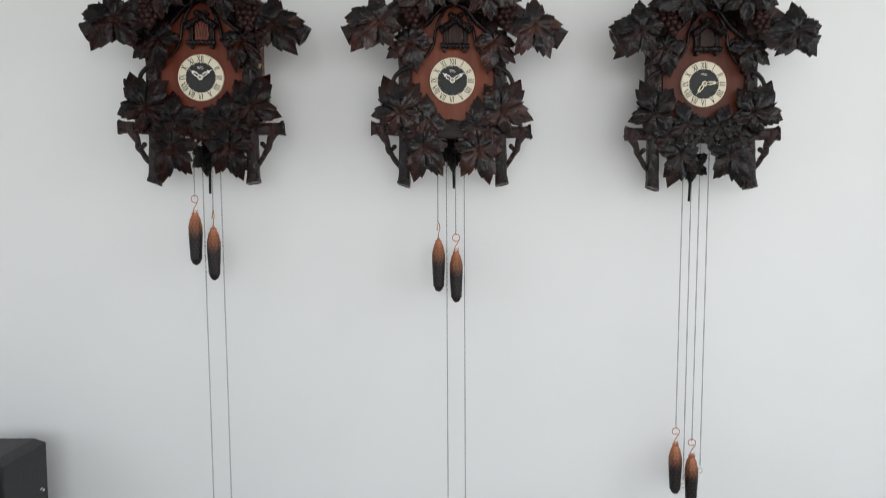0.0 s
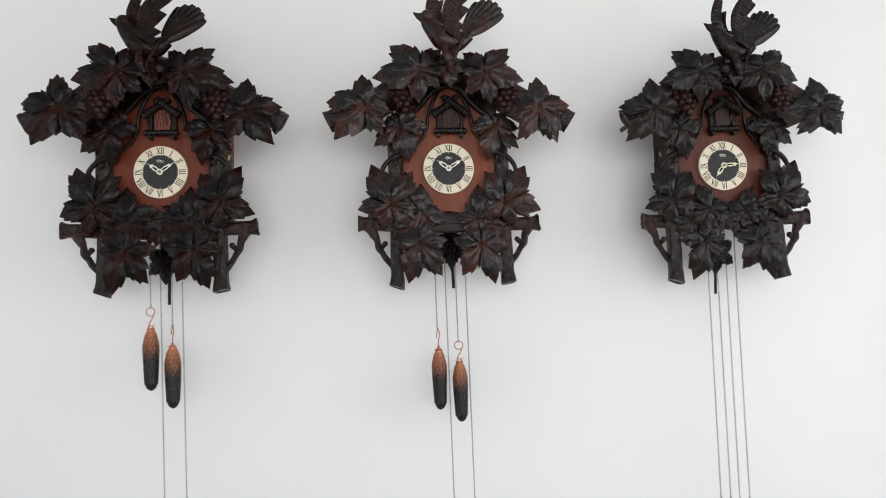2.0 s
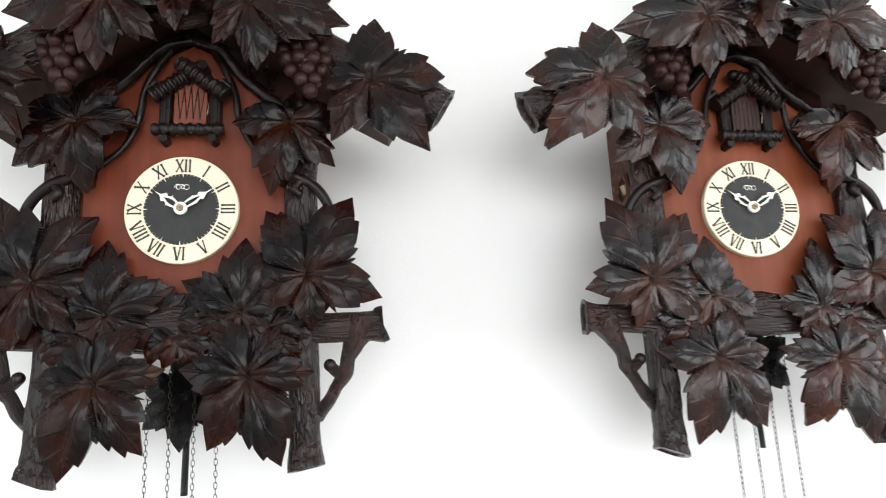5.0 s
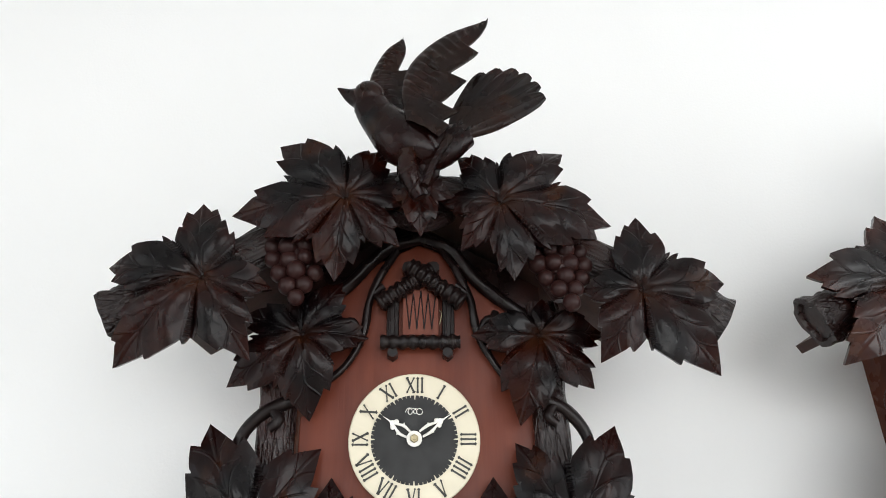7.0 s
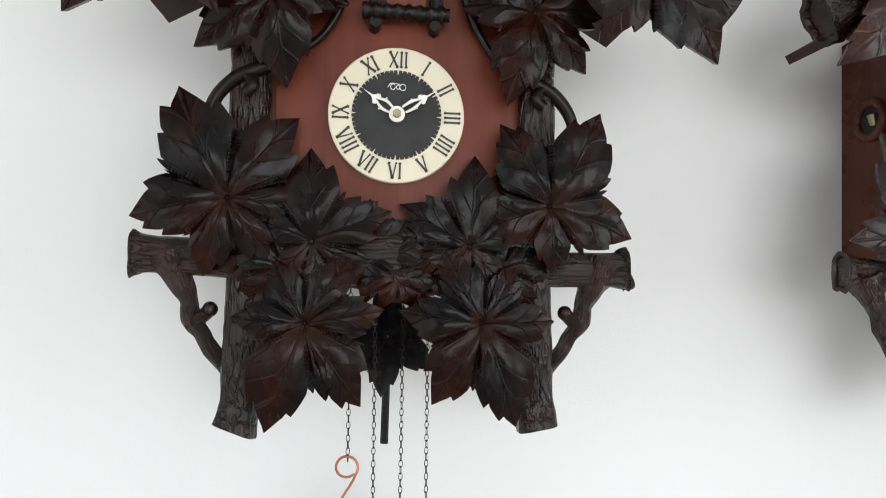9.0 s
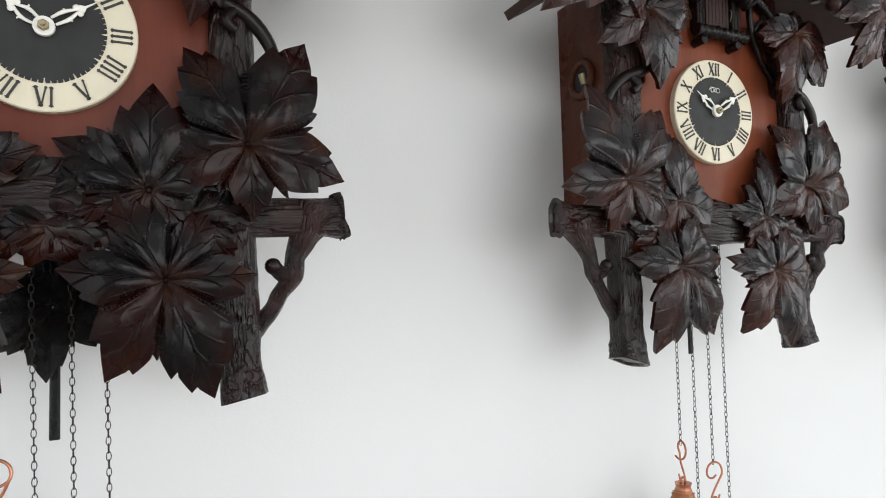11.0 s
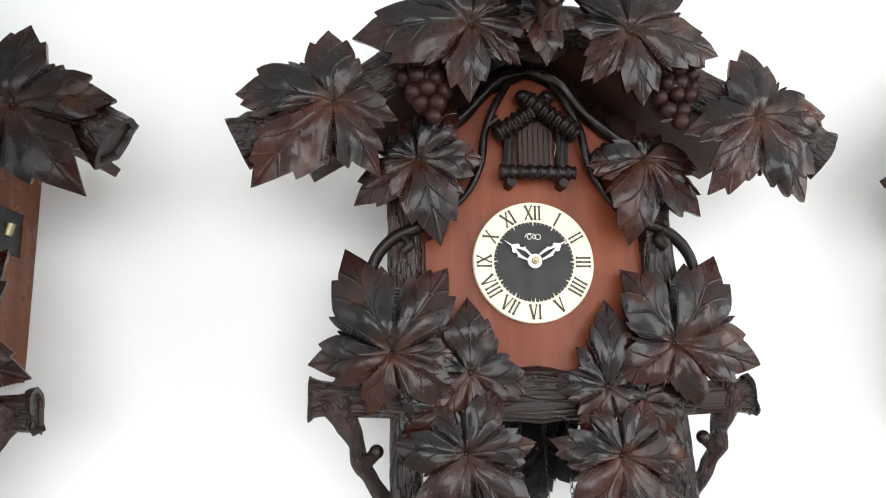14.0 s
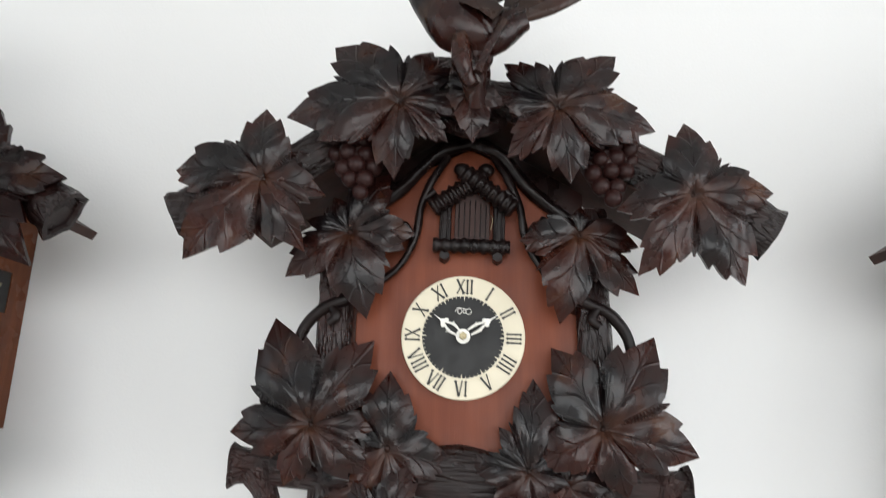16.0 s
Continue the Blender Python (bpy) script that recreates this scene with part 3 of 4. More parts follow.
def dial(clock, hour_turn, minute_turn, pointer_mat):
    d = part("dial", disc(Geo(), 0.0645, -0.0045, 0.004), MAT_IVORY, clock["root"], "ivory ring with black Roman numerals", clock["at"](0, 0, 0))
    g = Geo()
    n, r = 60, 0.0425
    out = []
    for k in range(n):
        a = 2 * math.pi * k / n
        deep = 0.0042 if k % 5 == 0 else 0.0022
        w = 0.022 if k % 5 == 0 else 0.012
        for da, rr in ((-0.052, r), (-w, r), (-w * 0.4, r - deep), (w * 0.4, r - deep), (w, r)):
            out.append((rr * math.sin(a + da), rr * math.cos(a + da)))
    prism(g, out, -0.0052, -0.0035)
    part("dial_centre", g, MAT_BLACK, d, "matt black centre with a toothed edge")
    for k, me in NUMERALS:
        a = radians(30 * k)
        ob = part("numeral", me, None, d, at=(0.0528 * math.sin(a), -0.0047, 0.0528 * math.cos(a)))
        ob.rotation_euler = (0, a + (math.pi if 4 <= k <= 8 else 0), 0)
    g = Geo()                                    # the maker's flourish, as plain curls
    for cx, w, h in ((-0.0045, 0.0022, 0.0028), (0.0005, 0.0017, 0.002), (0.0048, 0.0030, 0.0030)):
        tube(g, [(cx + w * math.cos(q), -0.0055, 0.0265 + h * math.sin(q)) for q in np.linspace(0.4, 6.4, 9)], [0.00032, 0.0005, 0.00032], 18, 5)
    tube(g, [(-0.0095, -0.0055, 0.0255), (-0.0075, -0.0055, 0.0290), (-0.005, -0.0055, 0.0300), (0.002, -0.0055, 0.0292)], [0.0003, 0.0005, 0.0003], 10, 5)
    part("flourish", g, MAT_WHITE, d, "white curled ornament")
    clock_pointer("hour_pointer", 0.0385, hour_turn, -0.0078, d, pointer_mat, 0.0042)
    clock_pointer("minute_pointer", 0.0440, minute_turn, -0.0100, d, pointer_mat, 0.0034)
    g = Geo()
    prism(g, [(0.0042 * math.sin(k * math.pi / 3), 0.0042 * math.cos(k * math.pi / 3)) for k in range(6)], -0.0135, -0.009, 0.0006)
    tube(g, [(0, -0.0162, 0), (0, -0.012, 0)], [0.0016, 0.0018], 2, 10)
    part("centre_nut", g, MAT_BRASS, d, "small brass nut")
    return d


def cuckoo_house(clock, twisted, knot, door_mat, zigzag, door_label, bar=1.0):
    """The little log house round the cuckoo's door."""
    house = part("house_sill", Geo(), MAT_TWIG, clock["root"], "black carved sill of the cuckoo door", clock["at"](0.005, 0, 0))
    g = Geo()
    amp = 0.15

    def carved_bar(a, b, r, y):
        gg = Geo()
        steps = 64
        pts = [Vector((a[0], y, a[1])).lerp(Vector((b[0], y, b[1])), i / steps) for i in range(steps + 1)]
        radii = [r * (1 + amp * math.sin(i * 2 * math.pi / 8) * (0 < i < steps)) for i in range(steps + 1)]
        tube(gg, [tuple(p) for p in pts], radii, steps, 16, 0.10 if twisted else 0.07, twist=0.5 if twisted else 0.15)
        return gg

    sill = carved_bar((-0.040, 0.0935), (0.040, 0.0935), 0.0068 * bar, -0.012)
    house.data = sill.mesh("house_sill", MAT_TWIG)
    for s in (-1, 1):
        tube(g := Geo(), [(s * 0.0275, -0.0135, 0.0830), (s * 0.028, 0.004, 0.0830)], [0.0050, 0.0056], 5, 12, 0.14)
        part("log_end", g, MAT_TWIG, house)
        g = Geo()
        block(g, s * 0.0285 - 0.0062, s * 0.0285 + 0.0062, -0.010, 0.004, 0.0985, 0.143, 0.0018)
        for k in (-1, 1):
            tube(g, [(s * 0.0285 + k * 0.003, -0.0095, 0.100), (s * 0.0285 + k * 0.0025, -0.0095, 0.140)], [0.0016, 0.0012], 5, 6, 0.3)
        part("door_post", g, MAT_TWIG, house)
        rail = carved_bar((s * 0.043, 0.1335), (-s * 0.012, 0.1725 + 0.001 * s), 0.0088 * bar, -0.014 - 0.003 * (s > 0))
        part("house_roof_bar", rail, MAT_TWIG, house, at=(0, -0.001 * s, 0))
        if knot:
            ball(g := Geo(), (s * 0.013, -0.012, 0.178), 0.0082, 12, 8, (1.1, 0.9, 0.9))
            part("roof_knob", g, MAT_TWIG, house)
        else:
            tube(g := Geo(), [(s * 0.013, -0.016, 0.1735), (s * 0.013, 0.003, 0.1735)], [0.0066, 0.0066], 3, 10, 0.05)
            part("log_end", g, MAT_TWIG, house)
    door = part("cuckoo_door", prism(Geo(), [(-0.0185, 0.102), (0.0185, 0.102), (0.0185, 0.141), (0.0, 0.157), (-0.0185, 0.141)], -0.0075, -0.0035, 0.0006), door_mat, house, door_label)
    g = Geo()
    if zigzag:
        turns = [(-0.0152 + 0.0038 * k, 0.108 if k % 2 else 0.150 - 0.45 * abs(-0.0152 + 0.0038 * k)) for k in range(9)]
        for (x0, z0), (x1, z1) in zip(turns, turns[1:]):
            tube(g, [(x0, -0.0076, z0), (x1, -0.0076, z1)], [0.0007, 0.0007], 2, 5, flat=0.5)
    else:
        for x in (-0.0142 + 0.0057 * k for k in range(6)):
            tube(g, [(x, -0.0075, 0.147 - abs(x) * 0.5), (x, -0.0075, 0.104)], [0.0007, 0.0007], 6, 5, flat=0.5)
    part("door_groove", g, MAT_TWIG, door)
    tube(g := Geo(), [(0.0195, -0.0085, 0.128), (0.0215, -0.0095, 0.124), (0.0195, -0.0085, 0.113)], [0.0005, 0.0005], 8, 6)
    part("wire_hinge", g, MAT_BRASS, door, "thin brass wire hinge")
    return house


GRAPE = ball(Geo(), (0, 0, 0), 0.0092, 12, 8).mesh("grape", MAT_GRAPE)


def grape_cluster(clock, x, z, depth, seed):
    rng = random.Random(seed)
    tube(g := Geo(), [(x * 0, 0.0, 0.036), (0.001, 0.004, 0.0), (0.002, 0.004, -0.030)], [0.020, 0.022, 0.006], 8, 10, 0.1)
    core = part("grape_stem", g, MAT_BARK, clock["root"], "bunch of round carved wooden grapes", clock["at"](x, z, depth))
    for row, n in enumerate((3, 4, 4, 3, 2, 1)):
        for k in range(n):
            off = (k - (n - 1) / 2) * 0.0158
            c = (off + rng.uniform(-0.002, 0.002) + 0.0014 * row, -0.017 + abs(off) * 0.42 + rng.uniform(-0.003, 0.002), 0.030 - row * 0.0138 + rng.uniform(-0.002, 0.002))
            ob = part("grape", GRAPE, None, core, at=c)
            q = rng.uniform(0.88, 1.1)
            ob.scale = (q, q, q)


def chain_geo(x, y, z_top, z_bottom, sway=0.0):
    """A steel chain of turned oval links."""
    pitch, wire, half, wide = 0.0062, 0.00042, 0.0039, 0.0018
    n = int((z_top - z_bottom) / pitch)
    around, sect = 10, 5
    unit = []
    for i in range(around):
        a = 2 * math.pi * i / around
        for j in range(sect):
            b = 2 * math.pi * j / sect
            rr = wire * math.cos(b)
            unit.append(((wide + rr) * math.cos(a), wire * math.sin(b), (half + rr) * math.sin(a)))
    unit = np.array(unit)
    faces = np.array([(i * sect + j, ((i + 1) % around) * sect + j, ((i + 1) % around) * sect + (j + 1) % sect, i * sect + (j + 1) % sect) for i in range(around) for j in range(sect)])
    g = Geo()
    verts, quads = [], []
    for k in range(n):
        a = 0.25 + (math.pi / 2 if k % 2 else 0)
        c, s = math.cos(a), math.sin(a)
        p = np.stack([unit[:, 0] * c - unit[:, 1] * s, unit[:, 0] * s + unit[:, 1] * c, unit[:, 2]], 1)
        p += (x + sway * k / n, y, z_top - k * pitch)
        verts.append(p)
        quads.append(faces + k * len(unit))
    return g.add([tuple(p) for p in np.concatenate(verts)], [tuple(q) for q in np.concatenate(quads).tolist()])


def cone_weight(x, y, z_top, length, turned, label):
    """A cast fir cone on a copper hook; z_top is where the hook hangs in the chain."""
    root = tagged(new("pine_cone_weight"), label, "clock weight", "pine cone clock weights")
    root.location = (x, y, z_top - 0.057 - length)
    up = 0.057 + length
    g = Geo()
    n, seg = 156, 81
    verts, uv = [], []
    for i in range(n + 1):
        t = i / n
        base = 0.0170 * (min(1.0, 0.50 + 2.2 * t)) ** 0.8 * (1.0 - 0.42 * max(0.0, t - 0.38))
        base *= min(1, math.sqrt(max(0.0, 1 - t) * 8 + 0.002))
        for j in range(seg):
            a = j / seg
            scale = 0.0
            for k in (math.floor(t * 14), math.floor(t * 14) - 1):       # each scale hangs over the next row
                u = 2 * ((a * 10 + 0.5 * (k % 2) + 0.13 * math.sin(k * 2.4)) % 1.0) - 1
                w = (t * 14 - k) / 1.55
                if w < 1 - 0.42 * u * u and 0.03 < t < 0.985:
                    scale = max(scale, (0.12 + 0.88 * w) * (1 - 0.35 * u * u))
            q = 2 * math.pi * a
            verts.append(((base + 0.0028 * scale) * math.cos(q), (base + 0.0028 * scale) * math.sin(q), -t * length))
            uv.append((scale, 0.5))
    faces = [(i * seg + j, (i + 1) * seg + j, (i + 1) * seg + (j + 1) % seg, i * seg + (j + 1) % seg) for i in range(n) for j in range(seg)]
    faces += [tuple(range(seg)), tuple(n * seg + j for j in reversed(range(seg)))]
    g.add(verts, faces, True, uv)
    cone = part("cone", g, MAT_CONE, root, "long scaly cone, coppery above and blackened below", (0, 0, length))
    tube(g := Geo(), [(0, 0, -0.004), (0, 0, 0.003), (0, 0, 0.0075)], [0.0105, 0.0085, 0.0100], 6, 16, 0.06)
    part("neck", g, MAT_COPPER, cone, "copper coloured neck")
    g = Geo()
    ring = [(0.0035 * math.cos(q), 0, 0.0095 + 0.0045 * math.sin(q)) for q in np.linspace(0, 2 * math.pi, 11)]
    tube(g, ring, [0.0013, 0.0013], 20, 8)
    part("eye", g, MAT_COPPER, cone)
    g = Geo()
    loop = [(0.0105 * math.cos(q), 0.0012 * (q - 2), up - 0.0105 + 0.0105 * math.sin(q)) for q in np.linspace(radians(312), radians(-35), 13)]
    loop += [(0.0045, -0.001, up - 0.0255), (-0.0035, 0, up - 0.0385), (-0.0055, 0, up - 0.0465), (-0.0015, 0, up - 0.0520), (0.0040, 0, up - 0.0495), (0.0078, 0, up - 0.0410)]
    tube(g, [tuple(p) for p in loop], [0.0012, 0.0013, 0.0012], 54, 8)
    hook = part("hook", g, MAT_COPPER, root, "bent copper wire hook")
    hook.rotation_euler = (0, 0, radians(turned))
    return root


def bracket(clock, s, d):
    """The crooked branch that props the crossbar's end on the leg."""
    g = Geo()
    tube(g, [(s * 0.203, 0.005, -0.132), (s * 0.193, 0.005, -0.154), (s * 0.184, 0.006, -0.174), (s * 0.1815, 0.004, -0.190), (s * 0.172, 0.008, -0.204), (s * 0.163, 0.008, -0.220), (s * 0.148, 0.012, -0.238)],
         [0.0190, 0.0125, 0.0080, 0.0086, 0.0070, 0.0072, 0.0080], 34, 12, 0.14, seed=s)
    tube(g, [(s * 0.184, 0.006, -0.190), (s * 0.174, 0.003, -0.1905), (s * 0.165, 0.003, -0.183)], [0.0090, 0.0070, 0.0060], 8, 10, 0.08)
    ball(g, (s * 0.1645, 0.003, -0.182), 0.0072, 10, 7)
    return part("bracket", g, MAT_BARK, clock["root"], at=d)


def cuckoo_clock(x, y, z, label, leaves, grapes, bird, turns, pointer_mat, house, chains, pendulum, lean=0.0, stain=0, round_holes=False, apron=0.029, eaves=(-0.292, 0.300), bar_ends=(-0.231, 0.227), side=0.134):
    """A carved cuckoo clock; lean: degrees by which it hangs askew; x, y, z: the middle of its dial's front."""
    root = tagged(new("cuckoo_clock"), label, "cuckoo clock", "carved cuckoo clocks on the wall")
    low = 0.30
    root.location = (x, WALL_Y - 0.001, z - low)
    back = WALL_Y - 0.001 - y
    clock = {"root": root, "leaf": LEAF_STAINS[stain], "at": lambda px, pz, depth: (px, -back - depth, pz + low)}
    here = clock["at"](0, 0, 0)
    # case, gabled above, sound hole rings at its sides; black plates paint the shade inside
    prism(g := Geo(), [(-side, -0.112), (side, -0.112), (side, 0.158), (0.0, 0.238), (-side, 0.158)], 0.010, back - 0.0, 0.002)
    case = part("case", g, CASE_STAINS[stain], root, "reddish brown wooden case", here)
    for s in (-1, 1):
        mid = back * 0.62
        if round_holes:
            tube(g := Geo(), [(s * (side + 0.002), mid + 0.021 * math.cos(q), 0.052 + 0.021 * math.sin(q)) for q in np.linspace(0, 2 * math.pi, 17)], [0.0055, 0.0055], 32, 8)
            part("sound_hole_ring", g, CASE_STAINS[stain], case)
            tube(g := Geo(), [(s * (side - 0.001), mid, 0.052), (s * (side + 0.0015), mid, 0.052)], [0.0175, 0.0175], 2, 20)
        else:
            g = Geo()
            for d0, d1, e0, e1 in ((-0.026, 0.026, 0.074, 0.077), (-0.026, 0.026, 0.021, 0.024), (-0.026, -0.023, 0.024, 0.074), (0.023, 0.026, 0.024, 0.074)):
                block(g, min(s * (side - 0.0005), s * (side + 0.0022)), max(s * (side - 0.0005), s * (side + 0.0022)), mid + d0, mid + d1, e0, e1)
            part("sound_hole_frame", g, CASE_STAINS[stain], case)
            block(g := Geo(), min(s * (side - 0.001), s * (side + 0.0006)), max(s * (side - 0.001), s * (side + 0.0006)), mid - 0.023, mid + 0.023, 0.024, 0.074)
        hole = part("sound_hole", g, MAT_BLACK, case)
        tube(g := Geo(), [(s * (side + 0.0005), mid - 0.004, 0.045), (s * (side + 0.0035), mid - 0.004, 0.058)], [0.005, 0.006], 3, 10, 0.05)
        part("brass_latch", g, MAT_BRASS, hole)
    # front panel with its stepped outline
    out = [(-0.060, -0.128), (0.066, -0.128), (0.119, -0.060), (0.119, 0.024), (0.104, 0.030), (0.100, 0.130), (0.050, 0.185), (0.006, 0.208), (-0.040, 0.185), (-0.095, 0.130), (-0.099, 0.030), (-0.112, 0.024), (-0.112, -0.060)]
    part("front_panel", prism(Geo(), out, 0.0035, 0.010, 0.0012), PANEL_STAINS[stain], root, "satin red-brown wooden front board", here)
    # added dark sheet that covers the case front behind the arch
    prism(g := Geo(), [(-side + 0.001, 0.085), (side - 0.001, 0.085), (side - 0.001, 0.157), (0.0, 0.236), (-side + 0.001, 0.157)], 0.0062, 0.0095)
    part("gable_board", g, MAT_BARK, root, "dark sheet covering the case front under the gable", here)
    # roof boards and bark-covered gable logs with cut ends
    for s in (-1, 1):
        a, b = Vector((s * (side + 0.105), 0.113)), Vector((0.0, 0.250))
        nrm = Vector((-(b - a).y, (b - a).x)).normalized() * 0.011
        if nrm.y < 0:
            nrm = -nrm
        q = [a, b, b + nrm, a + nrm] if s < 0 else [b, a, a + nrm, b + nrm]
        prism(g := Geo(), [(p.x, p.y) for p in q], -0.036, back - 0.050, 0.001)
        part("roof_board", g, MAT_ROOF, root, "plain brown roof board", here)
        tube(g := Geo(), [(eaves[s > 0], -0.048, 0.112 if s < 0 else 0.098), (eaves[s > 0] * 0.845, -0.047, 0.134 if s < 0 else 0.128), (s * 0.160, -0.042, 0.182), (s * 0.072, -0.044, 0.232), (s * 0.000, -0.045, 0.254)], [0.0275, 0.0205, 0.0215, 0.021, 0.019], 60, 20, 0.15, 0.5, flat=0.7, rim=0.004, seed=3 * s)
        part("gable_log", g, MAT_BARK, root, "carved log with a cut end", here)
        # inner arch branch and its twig along the panel
        tube(g := Geo(), [(0.006, -0.004, 0.212), (s * 0.036 + 0.004, -0.006, 0.196), (s * 0.068, -0.004, 0.160), (s * 0.118, -0.002, 0.118)], [0.0070, 0.0062, 0.0064, 0.0070], 48, 14, 0.24, seed=5 * s)
        part("arch_branch", g, MAT_TWIG, root, at=here)
        tube(g := Geo(), [(s * 0.024 + 0.006, -0.006, 0.196), (s * 0.040 + 0.006, -0.010, 0.168), (s * 0.052 + 0.006, -0.010, 0.138), (s * 0.058 + 0.006, -0.008, 0.104), (s * 0.074 + 0.006, -0.006, 0.072), (s * 0.100, -0.006, 0.046)], [0.0036, 0.0042, 0.0036, 0.0044, 0.0034, 0.0042], 36, 10, 0.22, seed=7 * s)
        tube(g, [(s * 0.048 + 0.006, -0.010, 0.146), (s * 0.037 + 0.006, -0.012, 0.154)], [0.0040, 0.0042], 3, 8, 0.06)
        tube(g, [(s * 0.060 + 0.006, -0.008, 0.102), (s * 0.068 + 0.006, -0.013, 0.116), (s * 0.078 + 0.006, -0.012, 0.112), (s * 0.080 + 0.006, -0.010, 0.100)], [0.0034, 0.0040, 0.0036, 0.0030], 12, 8, 0.1)
        tube(g, [(s * 0.084, -0.008, 0.125), (s * 0.074, -0.014, 0.102), (s * 0.066, -0.012, 0.096)], [0.0042, 0.0046, 0.004], 8, 8, 0.06)
        part("panel_twig", g, MAT_TWIG, root, at=here)
        # bark column, looping tendril, leg, bracket
        tube(g := Geo(), [(s * 0.134, 0.004, 0.135), (s * 0.133, 0.002, 0.030), (s * 0.134, 0.004, -0.120)], [0.018, 0.0175, 0.019], 50, 24, 0.12, square=True, seed=11 * s)
        part("bark_column", g, MAT_BARK, root, at=here)
        tube(g := Geo(), [(s * 0.100, -0.012, 0.046), (s * 0.120, -0.014, 0.036), (s * 0.146, -0.012, 0.024), (s * 0.164, -0.010, 0.002), (s * 0.168, -0.008, -0.030), (s * 0.158, -0.006, -0.060)], [0.0060, 0.0068, 0.0064, 0.0056, 0.0048, 0.004], 26, 10, 0.10, seed=2 * s)
        tube(g, [(s * 0.136, -0.014, 0.030), (s * 0.128, -0.018, 0.018), (s * 0.136, -0.018, 0.010)], [0.0045, 0.0055, 0.0045], 8, 8, 0.08)
        part("tendril", g, MAT_TWIG, root, at=here)
        tube(g := Geo(), [(s * 0.135, 0.012, -0.135), (s * 0.136, 0.008, -0.200), (s * 0.137, 0.006, -0.260), (s * 0.139, 0.002, -0.291)], [0.0165, 0.0170, 0.0168, 0.0200], 40, 24, 0.08, slant=0.30 if s < 0 else -0.12, square=True, rim=0.002, seed=13 * s)
        part("leg", g, MAT_BARK, root, "carved log leg with a slanting cut", here)
        bracket(clock, s, here)
    tube(g := Geo(), [(bar_ends[0], 0.004, -0.136), (bar_ends[0] + 0.019, 0.004, -0.136), (-0.10, 0.006, -0.139), (0.0, 0.004, -0.134), (0.10, 0.006, -0.139), (bar_ends[1] - 0.017, 0.004, -0.137), (bar_ends[1], 0.004, -0.136)], [0.0225, 0.0170, 0.0175, apron, 0.0175, 0.0170, 0.0215], 90, 24, 0.10, 0.0, rim=0.003, square=True, flat=0.62)
    bar = part("crossbar", g, MAT_BARK, root, "carved horizontal log with cut ends", here)
    tube(g := Geo(), [(-0.034, -0.044, 0.222), (-0.006, -0.056, 0.207), (0.014, -0.058, 0.203), (0.040, -0.046, 0.218)], [0.007, 0.008, 0.008, 0.006], 14, 10, 0.12)
    part("ridge_knot", g, MAT_BARK, root, at=here)
    for row in leaves:
        vine_leaf(clock, *row)
    for k, (gx, gz) in enumerate(grapes):
        grape_cluster(clock, gx, gz, 0.044, x * 10 + k)
    carved_bird(clock, *bird)
    house_part = cuckoo_house(clock, *house)
    face = dial(clock, *turns, pointer_mat)
    face.scale = (0.98, 1.0, 0.98)
    for bit in (face, house_part, bar):
        bit.rotation_euler = (0, radians(lean), 0)
    # pendulum: rod with a small dark leaf, seen below the case
    px, pz = pendulum
    tube(g := Geo(), [(px * 0.2, 0.055, -0.100), (px, 0.055, pz - 0.036)], [0.0035, 0.0040], 4, 6, flat=0.5)
    rod = part("pendulum_rod", g, MAT_DARK, root, "black wooden pendulum rod", here)
    part("pendulum_leaf", leaf_geo([(30, 56), (95, 54), (150, 58), (215, 58), (265, 60), (325, 56)], 0.0, 4.0 + x), MAT_DARK, rod, "blackened carved leaf", (px * 0.8, 0.046, pz + 0.072))
    for cx, top, bottom, sway in chains:
        part("chain", chain_geo(cx, 0.030, top, bottom, sway), MAT_STEEL, root, at=here)
    return root


# ---- the room ----
def structure(name, g, mat, label, category):
    return tagged(part(name, g, mat), label, category, kind="structure")


def wall_with_opening(name, along, at, side, lo, hi, z0, z1, o0, o1, oz0, oz1, mat, label):
    """A wall of 0.2 m with a window opening; along: 'x' or 'y'; side: way to the outside."""
    g = Geo()
    t = (at, at + 0.2 * side) if side > 0 else (at - 0.2, at)
    for a, b, c, d in ((lo, o0, z0, z1), (o1, hi, z0, z1), (o0, o1, z0, oz0), (o0, o1, oz1, z1)):
        if along == "x":
            block(g, a, b, t[0], t[1], c, d)
        else:
            block(g, t[0], t[1], a, b, c, d)
    return structure(name, g, mat, label, "wall")


structure("wall_north", block(Geo(), ROOM_L - 0.2, ROOM_R + 0.2, WALL_Y, WALL_Y + 0.2, 0, ROOM_H), MAT_WALL, "smooth white painted wall behind the clocks", "wall")
# the west opening is added, out of view, to go with the fill lamp
wall_with_opening("wall_west", "y", ROOM_L, -1, ROOM_B - 0.2, WALL_Y, 0, ROOM_H, -0.8, 0.9, 0.8, 2.4, MAT_WALL, "white painted side wall with an added, unseen opening for the fill lamp")
wall_with_opening("wall_east", "y", ROOM_R, 1, ROOM_B - 0.2, WALL_Y, 0, ROOM_H, -0.8, 0.9, 0.8, 2.4, MAT_WALL, "white painted wall with a window opening")
wall_with_opening("wall_south", "x", ROOM_B, -1, ROOM_L, ROOM_R, 0, ROOM_H, -1.6, 2.5, 0.72, 2.58, MAT_WALL, "white painted wall with a wide window opening")
structure("floor", block(Geo(), ROOM_L - 0.2, ROOM_R + 0.2, ROOM_B - 0.2, WALL_Y + 0.2, -0.2, 0), MAT_FLOOR, "unseen wooden floor, pale to bounce light up", "floor")
